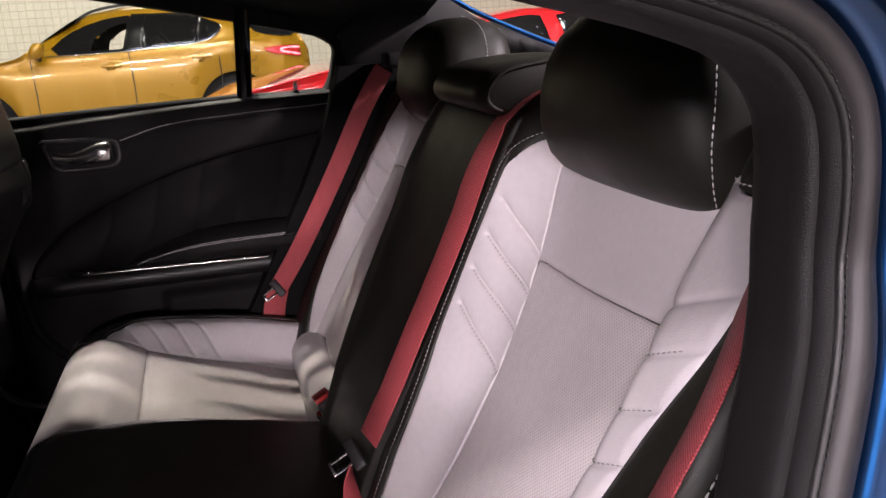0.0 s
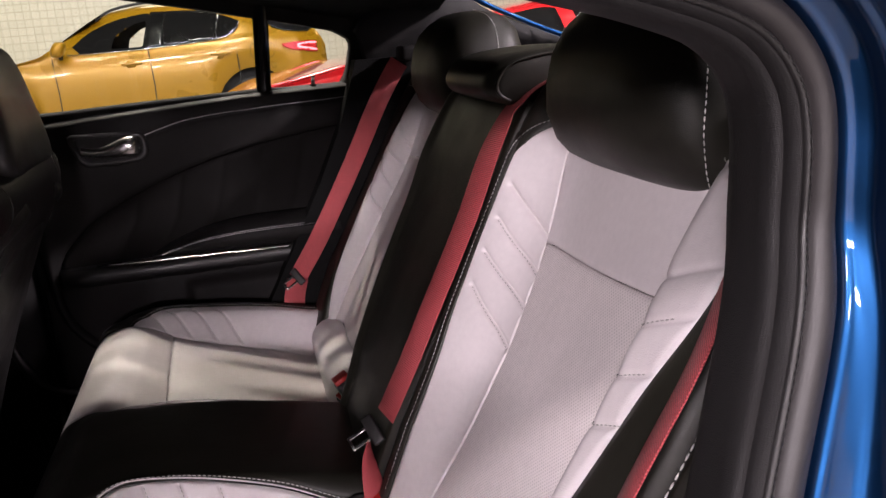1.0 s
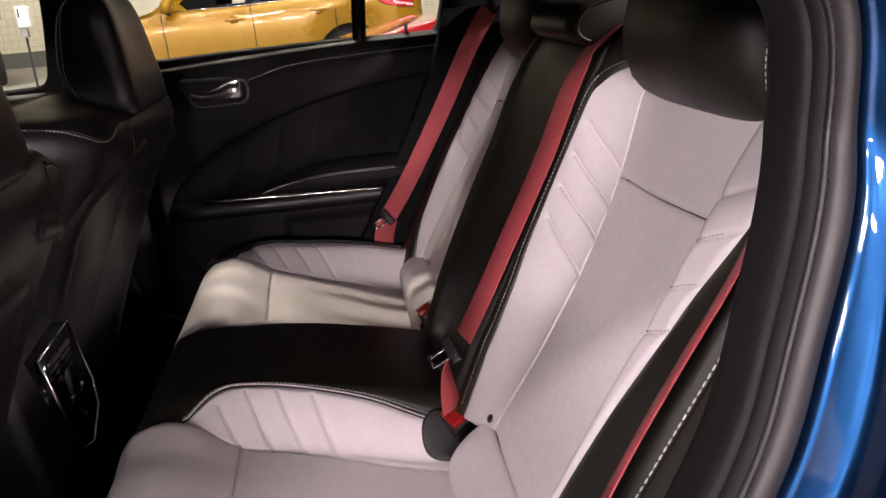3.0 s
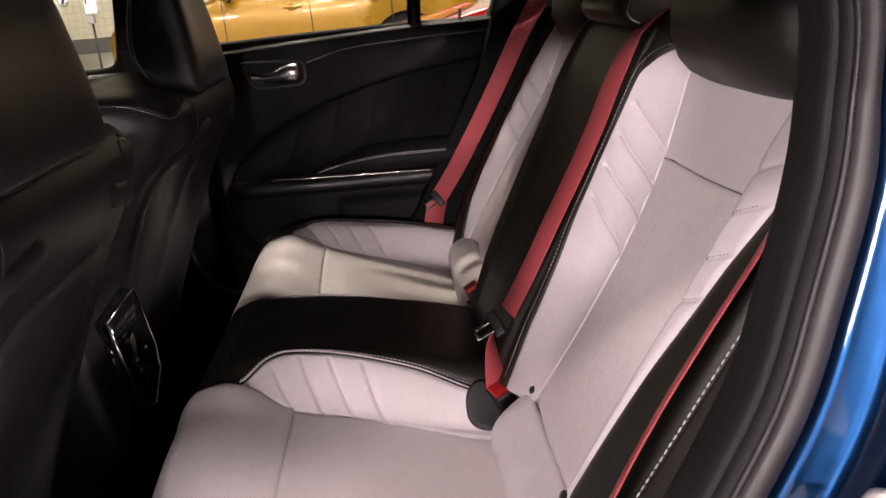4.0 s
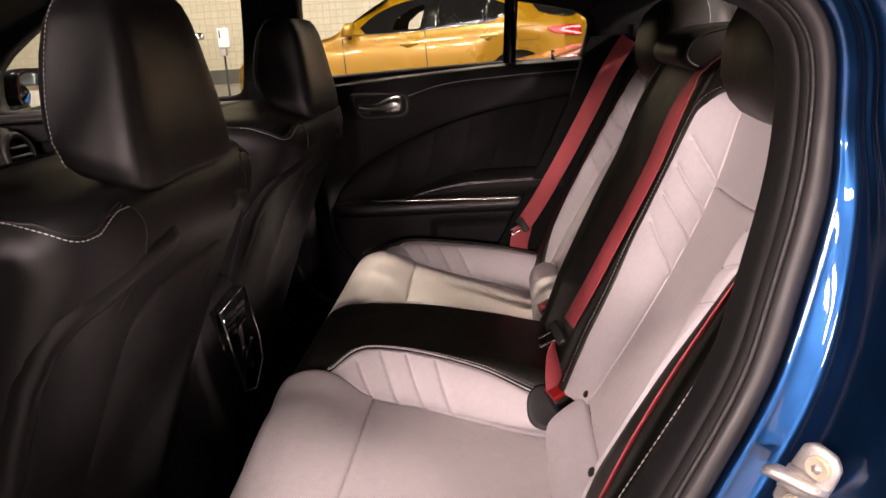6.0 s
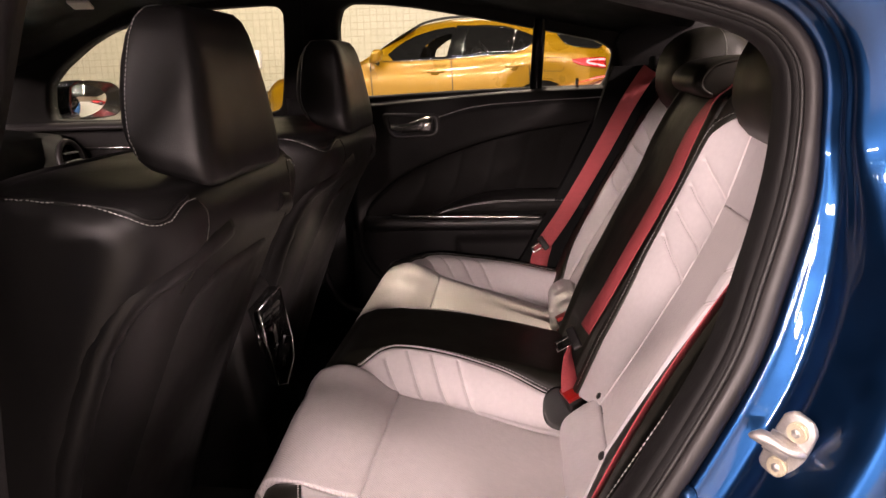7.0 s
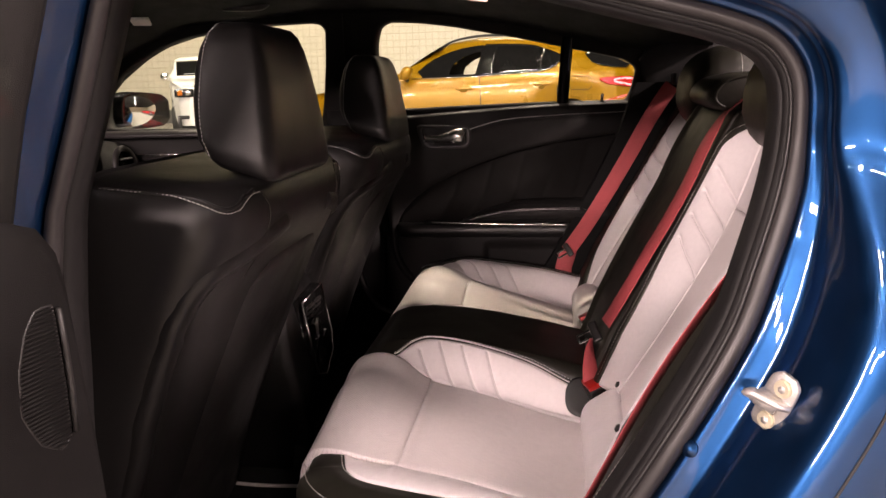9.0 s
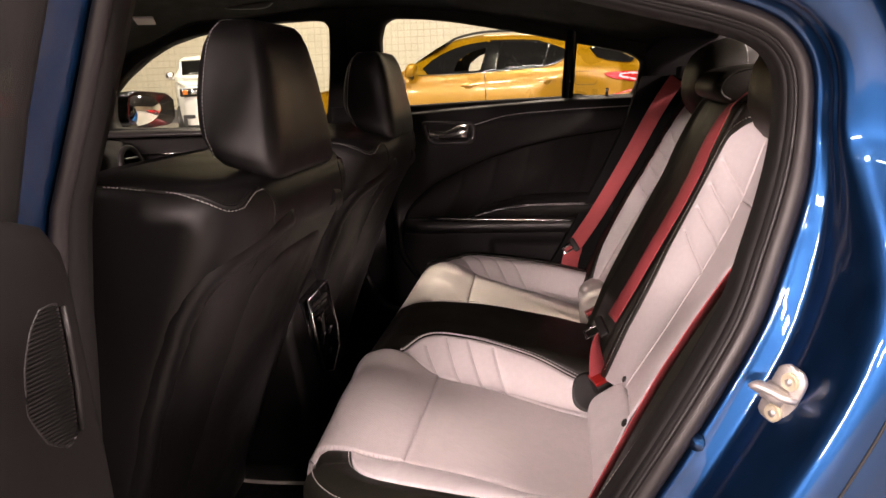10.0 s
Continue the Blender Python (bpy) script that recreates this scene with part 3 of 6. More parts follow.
    spart(stitches("rim_stitching", [rim_pt(i, 3, .0012).lerp(rim_pt(i, 4, .0012), .3) for i in range(40)], None, r=.0009))
    sl = [(x, float(cblk(np.array(x))) - .004) for x in np.linspace(-.446, -.10, 60)]
    spart(stitches("inner_stitching", [cush_pt(x, s * y, .0015) for x, y in sl], None))
    pts = [cush_pt(x, s * (float(cblk(np.array(x))) - .001), .0012) for x in np.linspace(-.446, -.10, 60)]
    spart(part("piping", tube(pts, .0010, 6), white_leather))


def centre_cushion(U, V):
    x = -.548 + .488 * U
    a = cblk(x) - .002
    y = -a + 2 * a * V
    return x, y, cush_z(x, y) - .05 * sst((-.528 - x) / .02)


spart(sheet("centre_cushion", centre_cushion, 90, 40, black_leather, edge=.003, ew=.005, thick=.03))
# carpeted base below the cushion
bm = prism([(-.53, .28), (-.06, .28), (-.06, .47), (-.50, .47)], -.64, .64, "y")
spart(part("seat_base", bm, carpet, smooth=False))
bm = prism([(-.06, .28), (.28, .28), (.28, 1.04), (.225, 1.04), (.10, .80), (-.03, .53)], -.64, .64, "y")
spart(part("seat_frame", bm, carpet, smooth=False))


def superring(cx, cy, hx, hy, z, n=48, e=3.2):
    out = []
    for k in range(n):
        t = 2 * math.pi * k / n
        c, q = math.cos(t), math.sin(t)
        out.append((cx + hx * math.copysign(abs(c) ** (2 / e), c), cy + hy * math.copysign(abs(q) ** (2 / e), q), z))
    return out


def rear_headrest(s):
    rows = [(.975, .158, .205, .135), (.985, .140, .222, .146), (1.00, .126, .238, .150), (1.03, .114, .256, .152), (1.06, .114, .268, .150),
            (1.09, .120, .272, .143), (1.115, .132, .268, .130), (1.132, .150, .256, .110), (1.144, .170, .240, .078), (1.149, .188, .222, .04)]
    rings = []
    for z, xf, xb, hw in rows:
        r = superring((xf + xb) / 2, s * .342, (xb - xf) / 2, hw, z, 56, 3.4)
        rings.append([(x + .10 * (abs(y) - .342) ** 2 * 2.0, y, zz) for x, y, zz in r])
    head = spart(part("headrest", loft(rings), black_leather, None, "black leather headrest"))
    # stitched seam over each side
    for q in (-1, 1):
        line = []
        for z, xf, xb, hw in rows[1:-1]:
            line.append((xf + .62 * (xb - xf) if q * s < 0 else xf + .28 * (xb - xf), s * .342 + q * hw * (1.004 if q * s < 0 else .990), z))
        line.append((.205, s * .342 + q * .04, 1.151))
        pts = [Vector(p) for p in catmull(line, 6)]
        st = stitches("headrest_stitching", pts, None, material=(thread if q < 0 else dark_thread), step=.0062, long=.0044, r=.0007)
        st.parent = head
        st.matrix_parent_inverse = Matrix.Identity(4)
    return head


for s in (-1, 1):
    rear_headrest(s)

# centre headrest: a low bolster with capped ends
prof = [(.126, 1.036), (.099, 1.048), (.093, 1.066), (.108, 1.086), (.135, 1.096), (.19, 1.101), (.25, 1.100), (.285, 1.092), (.292, 1.06), (.285, 1.024)]
prof = [(p.x, p.z) for p in catmull([(x, 0, z) for x, z in prof], 4)]
rings = []
prof = [(x, z - .008) for x, z in prof]
for y, k in ((-.126, .80), (-.123, .90), (-.116, .97), (-.103, 1.0), (-.018, 1.015), (.067, 1.0), (.082, .97), (.094, .88), (.099, .75)):
    cx, cz = .19, 1.050
    rings.append([(cx + (x - cx) * k, y, cz + (z - cz) * k) for x, z in prof])
ch = spart(part("centre_headrest", loft(rings), black_leather))
cap = [(.19 + (x - .19) * .88, -.1255, 1.050 + (z - 1.050) * .88) for x, z in prof]
o = part("piping", tube(cap[2:-4], .0022, 6), black_leather, ch)
o.matrix_parent_inverse = Matrix.Identity(4)


# ---- seat belts ----
def latch_plate(m, parent):
    m = m @ Matrix.Scale(.78, 4)
    bm = rbox(.050, .020, .012, .004, 2, m)
    under(part("sleeve", bm, black_plastic), parent)
    for q in (-1, 1):
        bm = rbox(.006, .034, .0022, .0008, 1, m @ Matrix.Translation((q * .009, -.024, 0)))
        under(part("tongue", bm, chrome), parent)
    bm = rbox(.024, .005, .0022, .0008, 1, m @ Matrix.Translation((0, -.042, 0)))
    under(part("tongue_tip", bm, chrome), parent)


def buckle(name, at, turn, label, boot=True):
    m = Matrix.Translation(at) @ pose(0, 0, 0, *turn)
    t = thing(name, label, "seat buckle", at)
    bm = rbox(.030, .040, .055, .007, 3, m @ Matrix.Translation((0, 0, -.012)))
    under(part("housing", bm, black_plastic), t)
    bm = rbox(.027, .034, .008, .002, 2, m @ Matrix.Translation((0, 0, .0185)))
    under(part("release_button", bm, red_plastic, None, "red release button"), t)
    return t


# centre belt, which falls over the top of the backrest
belt = thing("seat_belt", "red woven centre seat belt lying over the backrest", "seat belt", (-.09, -.13, .56), group="rear seat belts")
cy = lambda z: -float(wedge(z)) + .0305
run = [(.25, -.205, 1.068), (.205, -.182, 1.068), (.170, -.158, 1.060), (.152, -.146, 1.052), (.133, -.134, 1.037), (.117, -.121, 1.018)]
for z in (.965, .90, .84, .78, .72, .66):
    p = back_pt(-.118, z)
    run.append((p.x - .010, cy(z), p.z + .006))
acr = [(.5, .85, 0), (.5, .85, 0), (.45, .88, 0), (.38, .92, 0), (.22, .97, 0), (.02, 1, 0), (-.16, .98, 0)] + [(-.20, .98, 0)] * 5
pts = catmull(run, 8)
ac = [Vector(p) for p in catmull(acr, 8)]
under(part("webbing", band(pts, .050, ac), red_web), belt)
low = catmull([(-.094, -.139, .640), (-.098, -.143, .620), (-.097, -.149, .59), (-.094, -.153, .560)], 6)
twist = [Vector((.15, .9, -.4)).lerp(Vector((.95, .22, .1)), k / (len(low) - 1)) for k in range(len(low))]
under(part("lap_webbing", band(low, .030, twist), red_web), belt)
# the loose tongue points forward from its black sleeve
td, tn = Vector((-.86, .10, -.50)).normalized(), Vector((-.30, -.75, .60))
tn = (tn - td * tn.dot(td)).normalized()
te = (-td).cross(tn).normalized()
latch_plate(Matrix(((te.x, -td.x, tn.x, -.088), (te.y, -td.y, tn.y, -.142), (te.z, -td.z, tn.z, .652), (0, 0, 0, 1))), belt)
buckle("belt_buckle", (-.088, -.152, .546), (10, -22, 20), "black belt buckle with red button in a black boot")
bt = thing("buckle_boot", "black moulded buckle boot set into the cushion", "buckle boot", (-.10, -.15, .50))
rings = []
for k, up in ((1.0, -.02), (1.0, .003), (.95, .006), (.85, .007), (.5, .007), (.1, .007)):
    ring = superring(-.108, -.154, .032 * k, .021 * k, 0, 32, 2.2)
    rings.append([(x, y, float(cush_z(np.array(x), np.array(y))) + up) for x, y, z in ring])
under(part("boot", loft(rings), black_plastic), bt)
# small black caps on the backrest's lower anchor points
for y, z in ((-.216, .583), (-.548, .651)):
    p = back_pt(y, z, .001)
    spart(part("anchor_cap", disc(.0055, .005, Matrix.Translation(p) @ pose(0, 0, 0, 0, -62, 0), 16, .0015), black_plastic, None, "small black anchor cap"))
buckle("belt_buckle", (-.085, .192, .566), (-10, -25, 10), "black belt buckle with red button beside the centre section")
buckle("belt_buckle", (-.080, .205, .535), (30, -30, 25), "black belt buckle with red button tucked into the bench")

# outer belts, one on each side of the bench
for s in (-1, 1):
    b = thing("seat_belt", "red woven shoulder belt hanging beside the bench", "seat belt", (-.15, s * .64, .55), group="rear seat belts")
    if s > 0:
        run = [(.136, .619, 1.066), (.120, .621, 1.044), (.0825, .625, .984), (.032, .627, .89), (-.0185, .630, .80), (-.072, .634, .71), (-.122, .640, .635)]
        pts = catmull(run, 8)
        under(part("webbing", band(pts, .038, (.86, -.10, -.42)), red_web), b)
        low = catmull([(-.122, .642, .632), (-.135, .645, .58), (-.138, .645, .50)], 6)
        under(part("lap_webbing", band(low, .046, (.9, .2, 0)), red_web), b)
        td, tn = Vector((-.85, -.05, -.52)).normalized(), Vector((-.15, -.90, .40))
        tn = (tn - td * tn.dot(td)).normalized()
        te = (-td).cross(tn).normalized()
        latch_plate(Matrix(((te.x, -td.x, tn.x, -.122), (te.y, -td.y, tn.y, .630), (te.z, -td.z, tn.z, .640), (0, 0, 0, 1))), b)
    else:
        run = [(.235, -.60, 1.10), (.18, -.625, 1.06), (.110, -.631, 1.00), (.059, -.639, .92), (.010, -.6465, .85), (-.036, -.654, .78), (-.081, -.662, .70), (-.182, -.675, .50), (-.23, -.68, .40)]
        pts = catmull(run, 8)
        pts = [p + Vector((0, -.007, 0)) * min(1, max(0, (1.0 - p.z) / .1)) for p in pts]
        turn = [min(1, max(0, (p.z - .66) / .20)) for p in pts]
        ac = [Vector((.13, .81, -.55)).lerp(Vector((.34, .89, -.30)), q) for q in turn]
        under(part("webbing", band(pts, .044, ac), red_web), b)
        under(part("anchor", rbox(.03, .05, .03, .006, 2, Matrix.Translation((-.23, -.68, .39))), black_plastic), b)
    g = thing("belt_guide", "black plastic belt guide on the parcel shelf", "belt guide", (.2, s * .60, 1.06))
    under(part("guide", rbox(.06, .07, .03, .008, 2, Matrix.Translation((.165 if s > 0 else .235, s * .612, 1.082))), black_plastic), g)

# ---- front seats ----
from mathutils.bvhtree import BVHTree


def snap(ob, pts, off=0.0018):
    """Lays points on a mesh's skin."""
    bm = bmesh.new()
    bm.from_mesh(ob.data)
    tree = BVHTree.FromBMesh(bm)
    out = []
    for p in pts:
        q, n, _, _ = tree.find_nearest(Vector(p))
        out.append(q + n * off)
    bm.free()
    return out


def front_seat(s, label, drop=0.0, hy=.354, narrow=1.0, aft=0.0):
    c = s * .362
    t = thing("front_seat", label, "car seat", (-.85, c, .30), group="front seats")
    rows = [(.36, -.95, -.745, .235), (.45, -.93, -.72, .25), (.55, -.905, -.685, .265), (.65, -.875, -.645, .275), (.74, -.845, -.606, .282), (.82, -.815, -.570, .286),
            (.88, -.785, -.540, .289), (.915, -.768, -.526, .290), (.942, -.755, -.522, .288), (.956, -.750, -.523, .284), (.966, -.746, -.528, .276), (.974, -.740, -.536, .262), (.978, -.730, -.550, .235), (.980, -.715, -.570, .17)]
    rings = []
    for z, xf, xb, hw in rows:
        ring = superring((xf + xb) / 2, c, (xb - xf) / 2, hw, z, 96, 4.2)
        rings.append([(x, y, zz + (.22 - .15 * sst((z - .955) / .02)) * (-.605 - x) * sst((z - .80) / .12)) for x, y, zz in ring])
    back = under(part("backrest", loft(rings), front_leather, None, "black leather backrest"), t)
    for ys in (-1, 1):
        line = [(-.735, .286, 1.012), (-.68, .291, .998), (-.64, .288, .985), (-.607, .281, .971), (-.572, .273, .954), (-.548, .263, .943), (-.534, .243, .943), (-.527, .212, .957), (-.525, .182, .962)]
        line += [(-.525, .168, .946), (-.525, .166, .93), (-.527, .172, .90), (-.533, .182, .87), (-.546, .192, .84)]
        line = [(x, ys * y, z) for x, y, z in line]
        pts = catmull([(x, c + y, z) for x, y, z in line], 8)
        under(stitches("backrest_stitching", snap(back, pts[:66]), None, step=.0055, long=.0041, r=.0007), t)
        under(part("backrest_piping", tube(snap(back, [p + Vector((0, 0, .0075)) for p in pts[:62]], .0004), .0026, 8), black_plastic), t)
        ln = snap(back, pts[62:], .0002)
        under(part("seam", tube(ln, .0012, 6), black_leather), t)
    # moulded panel on the back of the seat
    def shell(U, V):
        z = .36 + .50 * V
        w = np.interp(z, [.36, .6, .76, .83, .86], [.20, .205, .19, .15, .10])
        y = -w + 2 * w * U
        x = np.interp(z, [r[0] for r in rows], [r[2] for r in rows]) + .012 - .035 * np.abs(y / .2) ** 3.0
        return x, c + y, z
    under(sheet("back_panel", shell, 40, 40, black_plastic, flip=False, edge=.012, ew=.012, thick=.012, label="black moulded panel"), t)
    # raised edge of the hollow behind the knees
    for ys in (-1, 1):
        lip = [(-.70, .262, .42), (-.68, .275, .55), (-.655, .285, .65), (-.635, .290, .72), (-.612, .290, .775), (-.590, .283, .815), (-.568, .268, .848), (-.552, .240, .868), (-.543, .205, .882), (-.537, .155, .898), (-.533, .10, .908)]
        ln = snap(back, catmull([(x, c + ys * y, z) for x, y, z in lip], 6), -.013)
        under(part("panel_lip", tube(ln, .019, 14), front_leather), t)
    # cushion and its base
    cr = [(.36, .24, -1.32, -.80), (.42, .258, -1.36, -.80), (.48, .265, -1.38, -.82), (.53, .258, -1.37, -.84), (.56, .235, -1.34, -.85), (.57, .19, -1.30, -.86)]
    under(part("seat_cushion", loft([superring((a + b) / 2, c, (b - a) / 2, hw, z, 48, 5) for z, hw, a, b in cr]), front_leather), t)
    under(part("seat_base", rbox(.45, .40, .09, .01, 2, Matrix.Translation((-1.05, c, .325))), black_plastic), t)
    # head restraint, wide at its foot with sharp rear corners
    hc = s * hy
    rows = [(.958, -.600, -.524, .130), (.961, -.615, -.515, .150), (.970, -.626, -.511, .158), (.995, -.638, -.511, .157), (1.035, -.645, -.514, .149), (1.075, -.648, -.519, .139), (1.112, -.645, -.525, .129),
            (1.142, -.638, -.532, .121), (1.161, -.628, -.540, .113), (1.171, -.617, -.549, .103), (1.175, -.604, -.562, .086)]
    rows = [(z - drop * float(sst((z - .96) / .12)), xf + aft + .012, xb + aft, hw * narrow) for z, xf, xb, hw in rows]
    rings = []
    for z, xf, xb, hw in rows:
        ring = superring((xf + xb) / 2, hc, (xb - xf) / 2, hw, z, 168, 6.0)
        rings.append([(x - .010 * max(0, 1 - ((y - hc) / hw) ** 2) * sst((x + .58) / .04), y, zz + .30 * max(0, -.512 - x) * sst((1.06 - z) / .09)) for x, y, zz in ring])
    hd = under(part("headrest", loft(rings), front_leather, None, "black leather head restraint"), t)
    for ys in (-1, 1):
        line = [(-.612, .160, .99), (-.622, .162, 1.03), (-.627, .152, 1.07), (-.625, .139, 1.11), (-.619, .122, 1.145), (-.612, .108, 1.166), (-.603, .090, 1.178), (-.597, .03, 1.180)]
        pts = snap(hd, catmull([(x, hc + ys * y, z - drop * float(sst((z - .96) / .12))) for x, y, z in line], 8))
        st = stitches("headrest_stitching", pts, None, step=.0055, long=.0041, r=.0007)
        under(st, t)
        under(part("post", tube([(-.585, hc + ys * .07, .97), (-.585, hc + ys * .07, 1.03)], .007, 12), chrome), t)
    return t


front_seat(-1, "black leather driver seat with white stitching and winged head restraint", 0, .372, .93, -.006)
front_seat(1, "black leather passenger seat with white stitching and winged head restraint", .022, .356, .88)

# front passenger belt
b = thing("seat_belt", "red woven front seat belt beside the pillar", "seat belt", (-.66, .70, .9), group="front seat belts")
pts = catmull([(-.70, .715, 1.12), (-.705, .70, 1.0), (-.72, .68, .90), (-.74, .66, .80)], 6)
under(part("webbing", band(pts, .046, (1, -.3, 0)), red_web), b)
under(part("height_guide", rbox(.04, .02, .07, .008, 2, Matrix.Translation((-.70, .722, 1.12))), black_plastic), b)

# ---- console between the seats ----
con = thing("centre_console", "black centre console with chrome-framed rear air vents", "console", (-.9, 0, .30))
rings = []
for x, w, z in ((-.676, .100, .690), (-.680, .106, .700), (-.70, .108, .712), (-.85, .098, .73), (-1.20, .10, .70)):
    rings.append([(x, -w, .30), (x, -w, z - .03), (x, -w + .02, z), (x, w - .02, z), (x, w, z - .03), (x, w, .30)])
for k, r in enumerate(rings[:3]):
    rings[k] = [(x + (.72 - z) * .16, y, z) for x, y, z in r]
under(part("body", loft(rings), black_plastic), con)
frame_pts = [(-.655, -.045, .672), (-.653, .082, .682), (-.640, .096, .575), (-.637, .088, .535), (-.636, .030, .500), (-.640, -.015, .515)]
fp = [Vector(p) for p in frame_pts]
bm = loft([[p + Vector((.004, 0, 0)) for p in fp], [p + Vector((-.03, 0, 0)) for p in fp]])
plate = under(part("vent_panel", bm, gloss_black, None, "gloss black vent panel"), con)
under(part("chrome_frame", tube([p + Vector((.006, 0, 0)) for p in (fp + fp[:1])], .0022, 8), chrome, None, "thin chrome frame"), con)
for k in range(2):
    under(part("vent_slot", rbox(.006, .045, .040, .004, 2, Matrix.Translation((-.648, -.008 + .052 * k, .640)) @ pose(0, 0, 0, 0, 10, 0)), black_plastic), con)
    for q in range(3):
        under(part("vent_slat", rbox(.008, .043, .003, .001, 1, Matrix.Translation((-.644, -.008 + .052 * k, .628 + .012 * q)) @ pose(0, 0, 0, 0, 10, 0)), gloss_black), con)
    under(part("switch", rbox(.008, .022, .016, .003, 2, Matrix.Translation((-.641, .010 + .046 * k, .580)) @ pose(0, 0, 0, 0, 10, 0)), gloss_black), con)
    under(part("switch_mark", rbox(.003, .007, .003, .0005, 1, Matrix.Translation((-.636, .010 + .046 * k, .588))), dark_thread), con)
under(part("socket", disc(.011, .010, Matrix.Translation((-.638, .040, .540)) @ pose(0, 0, 0, 0, 90, 0), 24, .002), gloss_black), con)

# ---- floor of the sedan ----
car = thing("sedan", "blue metallic four-door sedan with its rear door open", "car", (0, 0, FLOOR))


def cpart(ob):
    return under(ob, car)


for s in (-1, 1):
    wheelhouse = [(-.10, .28), (.30, .28), (.30, 1.045), (.17, 1.03), (.07, .86), (-.05, .66), (-.13, .52)] if s < 0 else [(-.24, .28), (.30, .28), (.30, 1.075), (.052, 1.075), (.030, 1.01), (.004, .938), (-.046, .835), (-.100, .735), (-.172, .605), (-.225, .52)]
    cpart(part("wheelhouse_trim", prism(wheelhouse, s * .660, s * .715, "y"), carpet, smooth=False))
cpart(part("side_lining", prism([(-1.9, .28), (.30, .28), (.30, 1.0), (-1.9, .94)], .770, .80, "y"), carpet, smooth=False))
pc = catmull([(-.66, .30, 0), (-.655, .60, 0), (-.66, .85, 0), (-.665, 1.02, 0)], 4)
cpart(part("pillar_inner", loft([[(p.x - .14, .765, p.y), (p.x - .13, .725, p.y), (p.x - .11, .712, p.y), (p.x - .03, .710, p.y), (p.x - .004, .722, p.y), (p.x, .765, p.y)] for p in pc]), pillar_vinyl))
cpart(part("floor_pan", rbox(2.2, 1.48, .11, .01, 1, Matrix.Translation((-.75, 0, .295))), carpet))
cpart(part("tunnel", loft([[(x, -.16, .29), (x, -.11, .40), (x, -.06, .43), (x, .06, .43), (x, .11, .40), (x, .16, .29)] for x in (-.66, -.55)]), carpet))
fm = thing("floor_mat", "black floor mat with a pale bound edge", "mat", (-.75, -.36, .351))
outline = catmull([(-.90, -.60, .361), (-.60, -.60, .361), (-.575, -.57, .361), (-.575, -.23, .361), (-.60, -.197, .361), (-.693, -.197, .361), (-.749, -.192, .361), (-.771, -.181, .361), (-.788, -.180, .361), (-.797, -.215, .361), (-.80, -.26, .361), (-.83, -.35, .361), (-.90, -.40, .361)], 6)
bm = loft([[p for p in outline], [p - Vector((0, 0, .008)) for p in outline]])
under(part("carpet", bm, carpet), fm)
under(part("binding", tube(outline + outline[:1], .0045, 6), mat_edge, None, "pale bound edge"), fm)

# ---- far side: doors and window frames ----
RW = [(-.645, 1.02), (-.652, 1.10), (-.652, 1.20), (-.640, 1.243), (-.612, 1.257), (-.53, 1.252), (-.438, 1.239), (-.283, 1.208), (-.13, 1.174), (.02, 1.139), (.055, 1.118), (.058, 1.098), (.030, 1.027), (-.15, 1.029), (-.40, 1.024)]
FW = [(-1.47, .982), (-1.475, 1.07), (-1.43, 1.12), (-1.35, 1.177), (-1.28, 1.212), (-1.19, 1.237), (-1.05, 1.257), (-.85, 1.263), (-.808, 1.255), (-.794, 1.235), (-.800, 1.12), (-.815, 1.005), (-.85, .985), (-1.2, .975)]


def smooth_loop(poly, n=5):
    pts = [Vector((x, 0, z)) for x, z in poly]
    out = []
    k = len(pts)
    for i in range(k):
        p0, p1, p2, p3 = pts[i - 1], pts[i], pts[(i + 1) % k], pts[(i + 2) % k]
        for j in range(n):
            t = j / n
            a, b = p1 + (p2 - p0) * 0.0, p2
            out.append(p1.lerp(p2, t) * .6 + .4 * (0.5 * (2 * p1 + (p2 - p0) * t + (2 * p0 - 5 * p1 + 4 * p2 - p3) * t * t + (3 * p1 - p0 - 3 * p2 + p3) * t**3)))
    return [(p.x, p.z) for p in out]


def window_plate(hole, rect, y_in, y_out):
    """A plate with one window through it: the hole's rim is drawn out to a rectangle."""
    xa, xb, za, zb = rect
    cx, cz = sum(p[0] for p in hole) / len(hole), sum(p[1] for p in hole) / len(hole)
    def out(p):
        dx, dz = p[0] - cx, p[1] - cz
        k = min(((xb - cx) / dx if dx > 1e-6 else (xa - cx) / dx if dx < -1e-6 else 9e9), ((zb - cz) / dz if dz > 1e-6 else (za - cz) / dz if dz < -1e-6 else 9e9))
        return (cx + dx * k, cz + dz * k)
    outer = [out(p) for p in hole]
    rim = [(cx + (p[0] - cx) * 1.02, cz + (p[1] - cz) * 1.04) for p in hole]
    rings = [[(p[0], y_in - .0, p[1]) for p in outer], [(p[0], y_in, p[1]) for p in rim], [(p[0], y_in + .008, p[1]) for p in hole], [(p[0], y_out, p[1]) for p in hole], [(p[0], y_out, p[1]) for p in outer]]
    rings.append(rings[0])
    return loft(rings, caps=False)


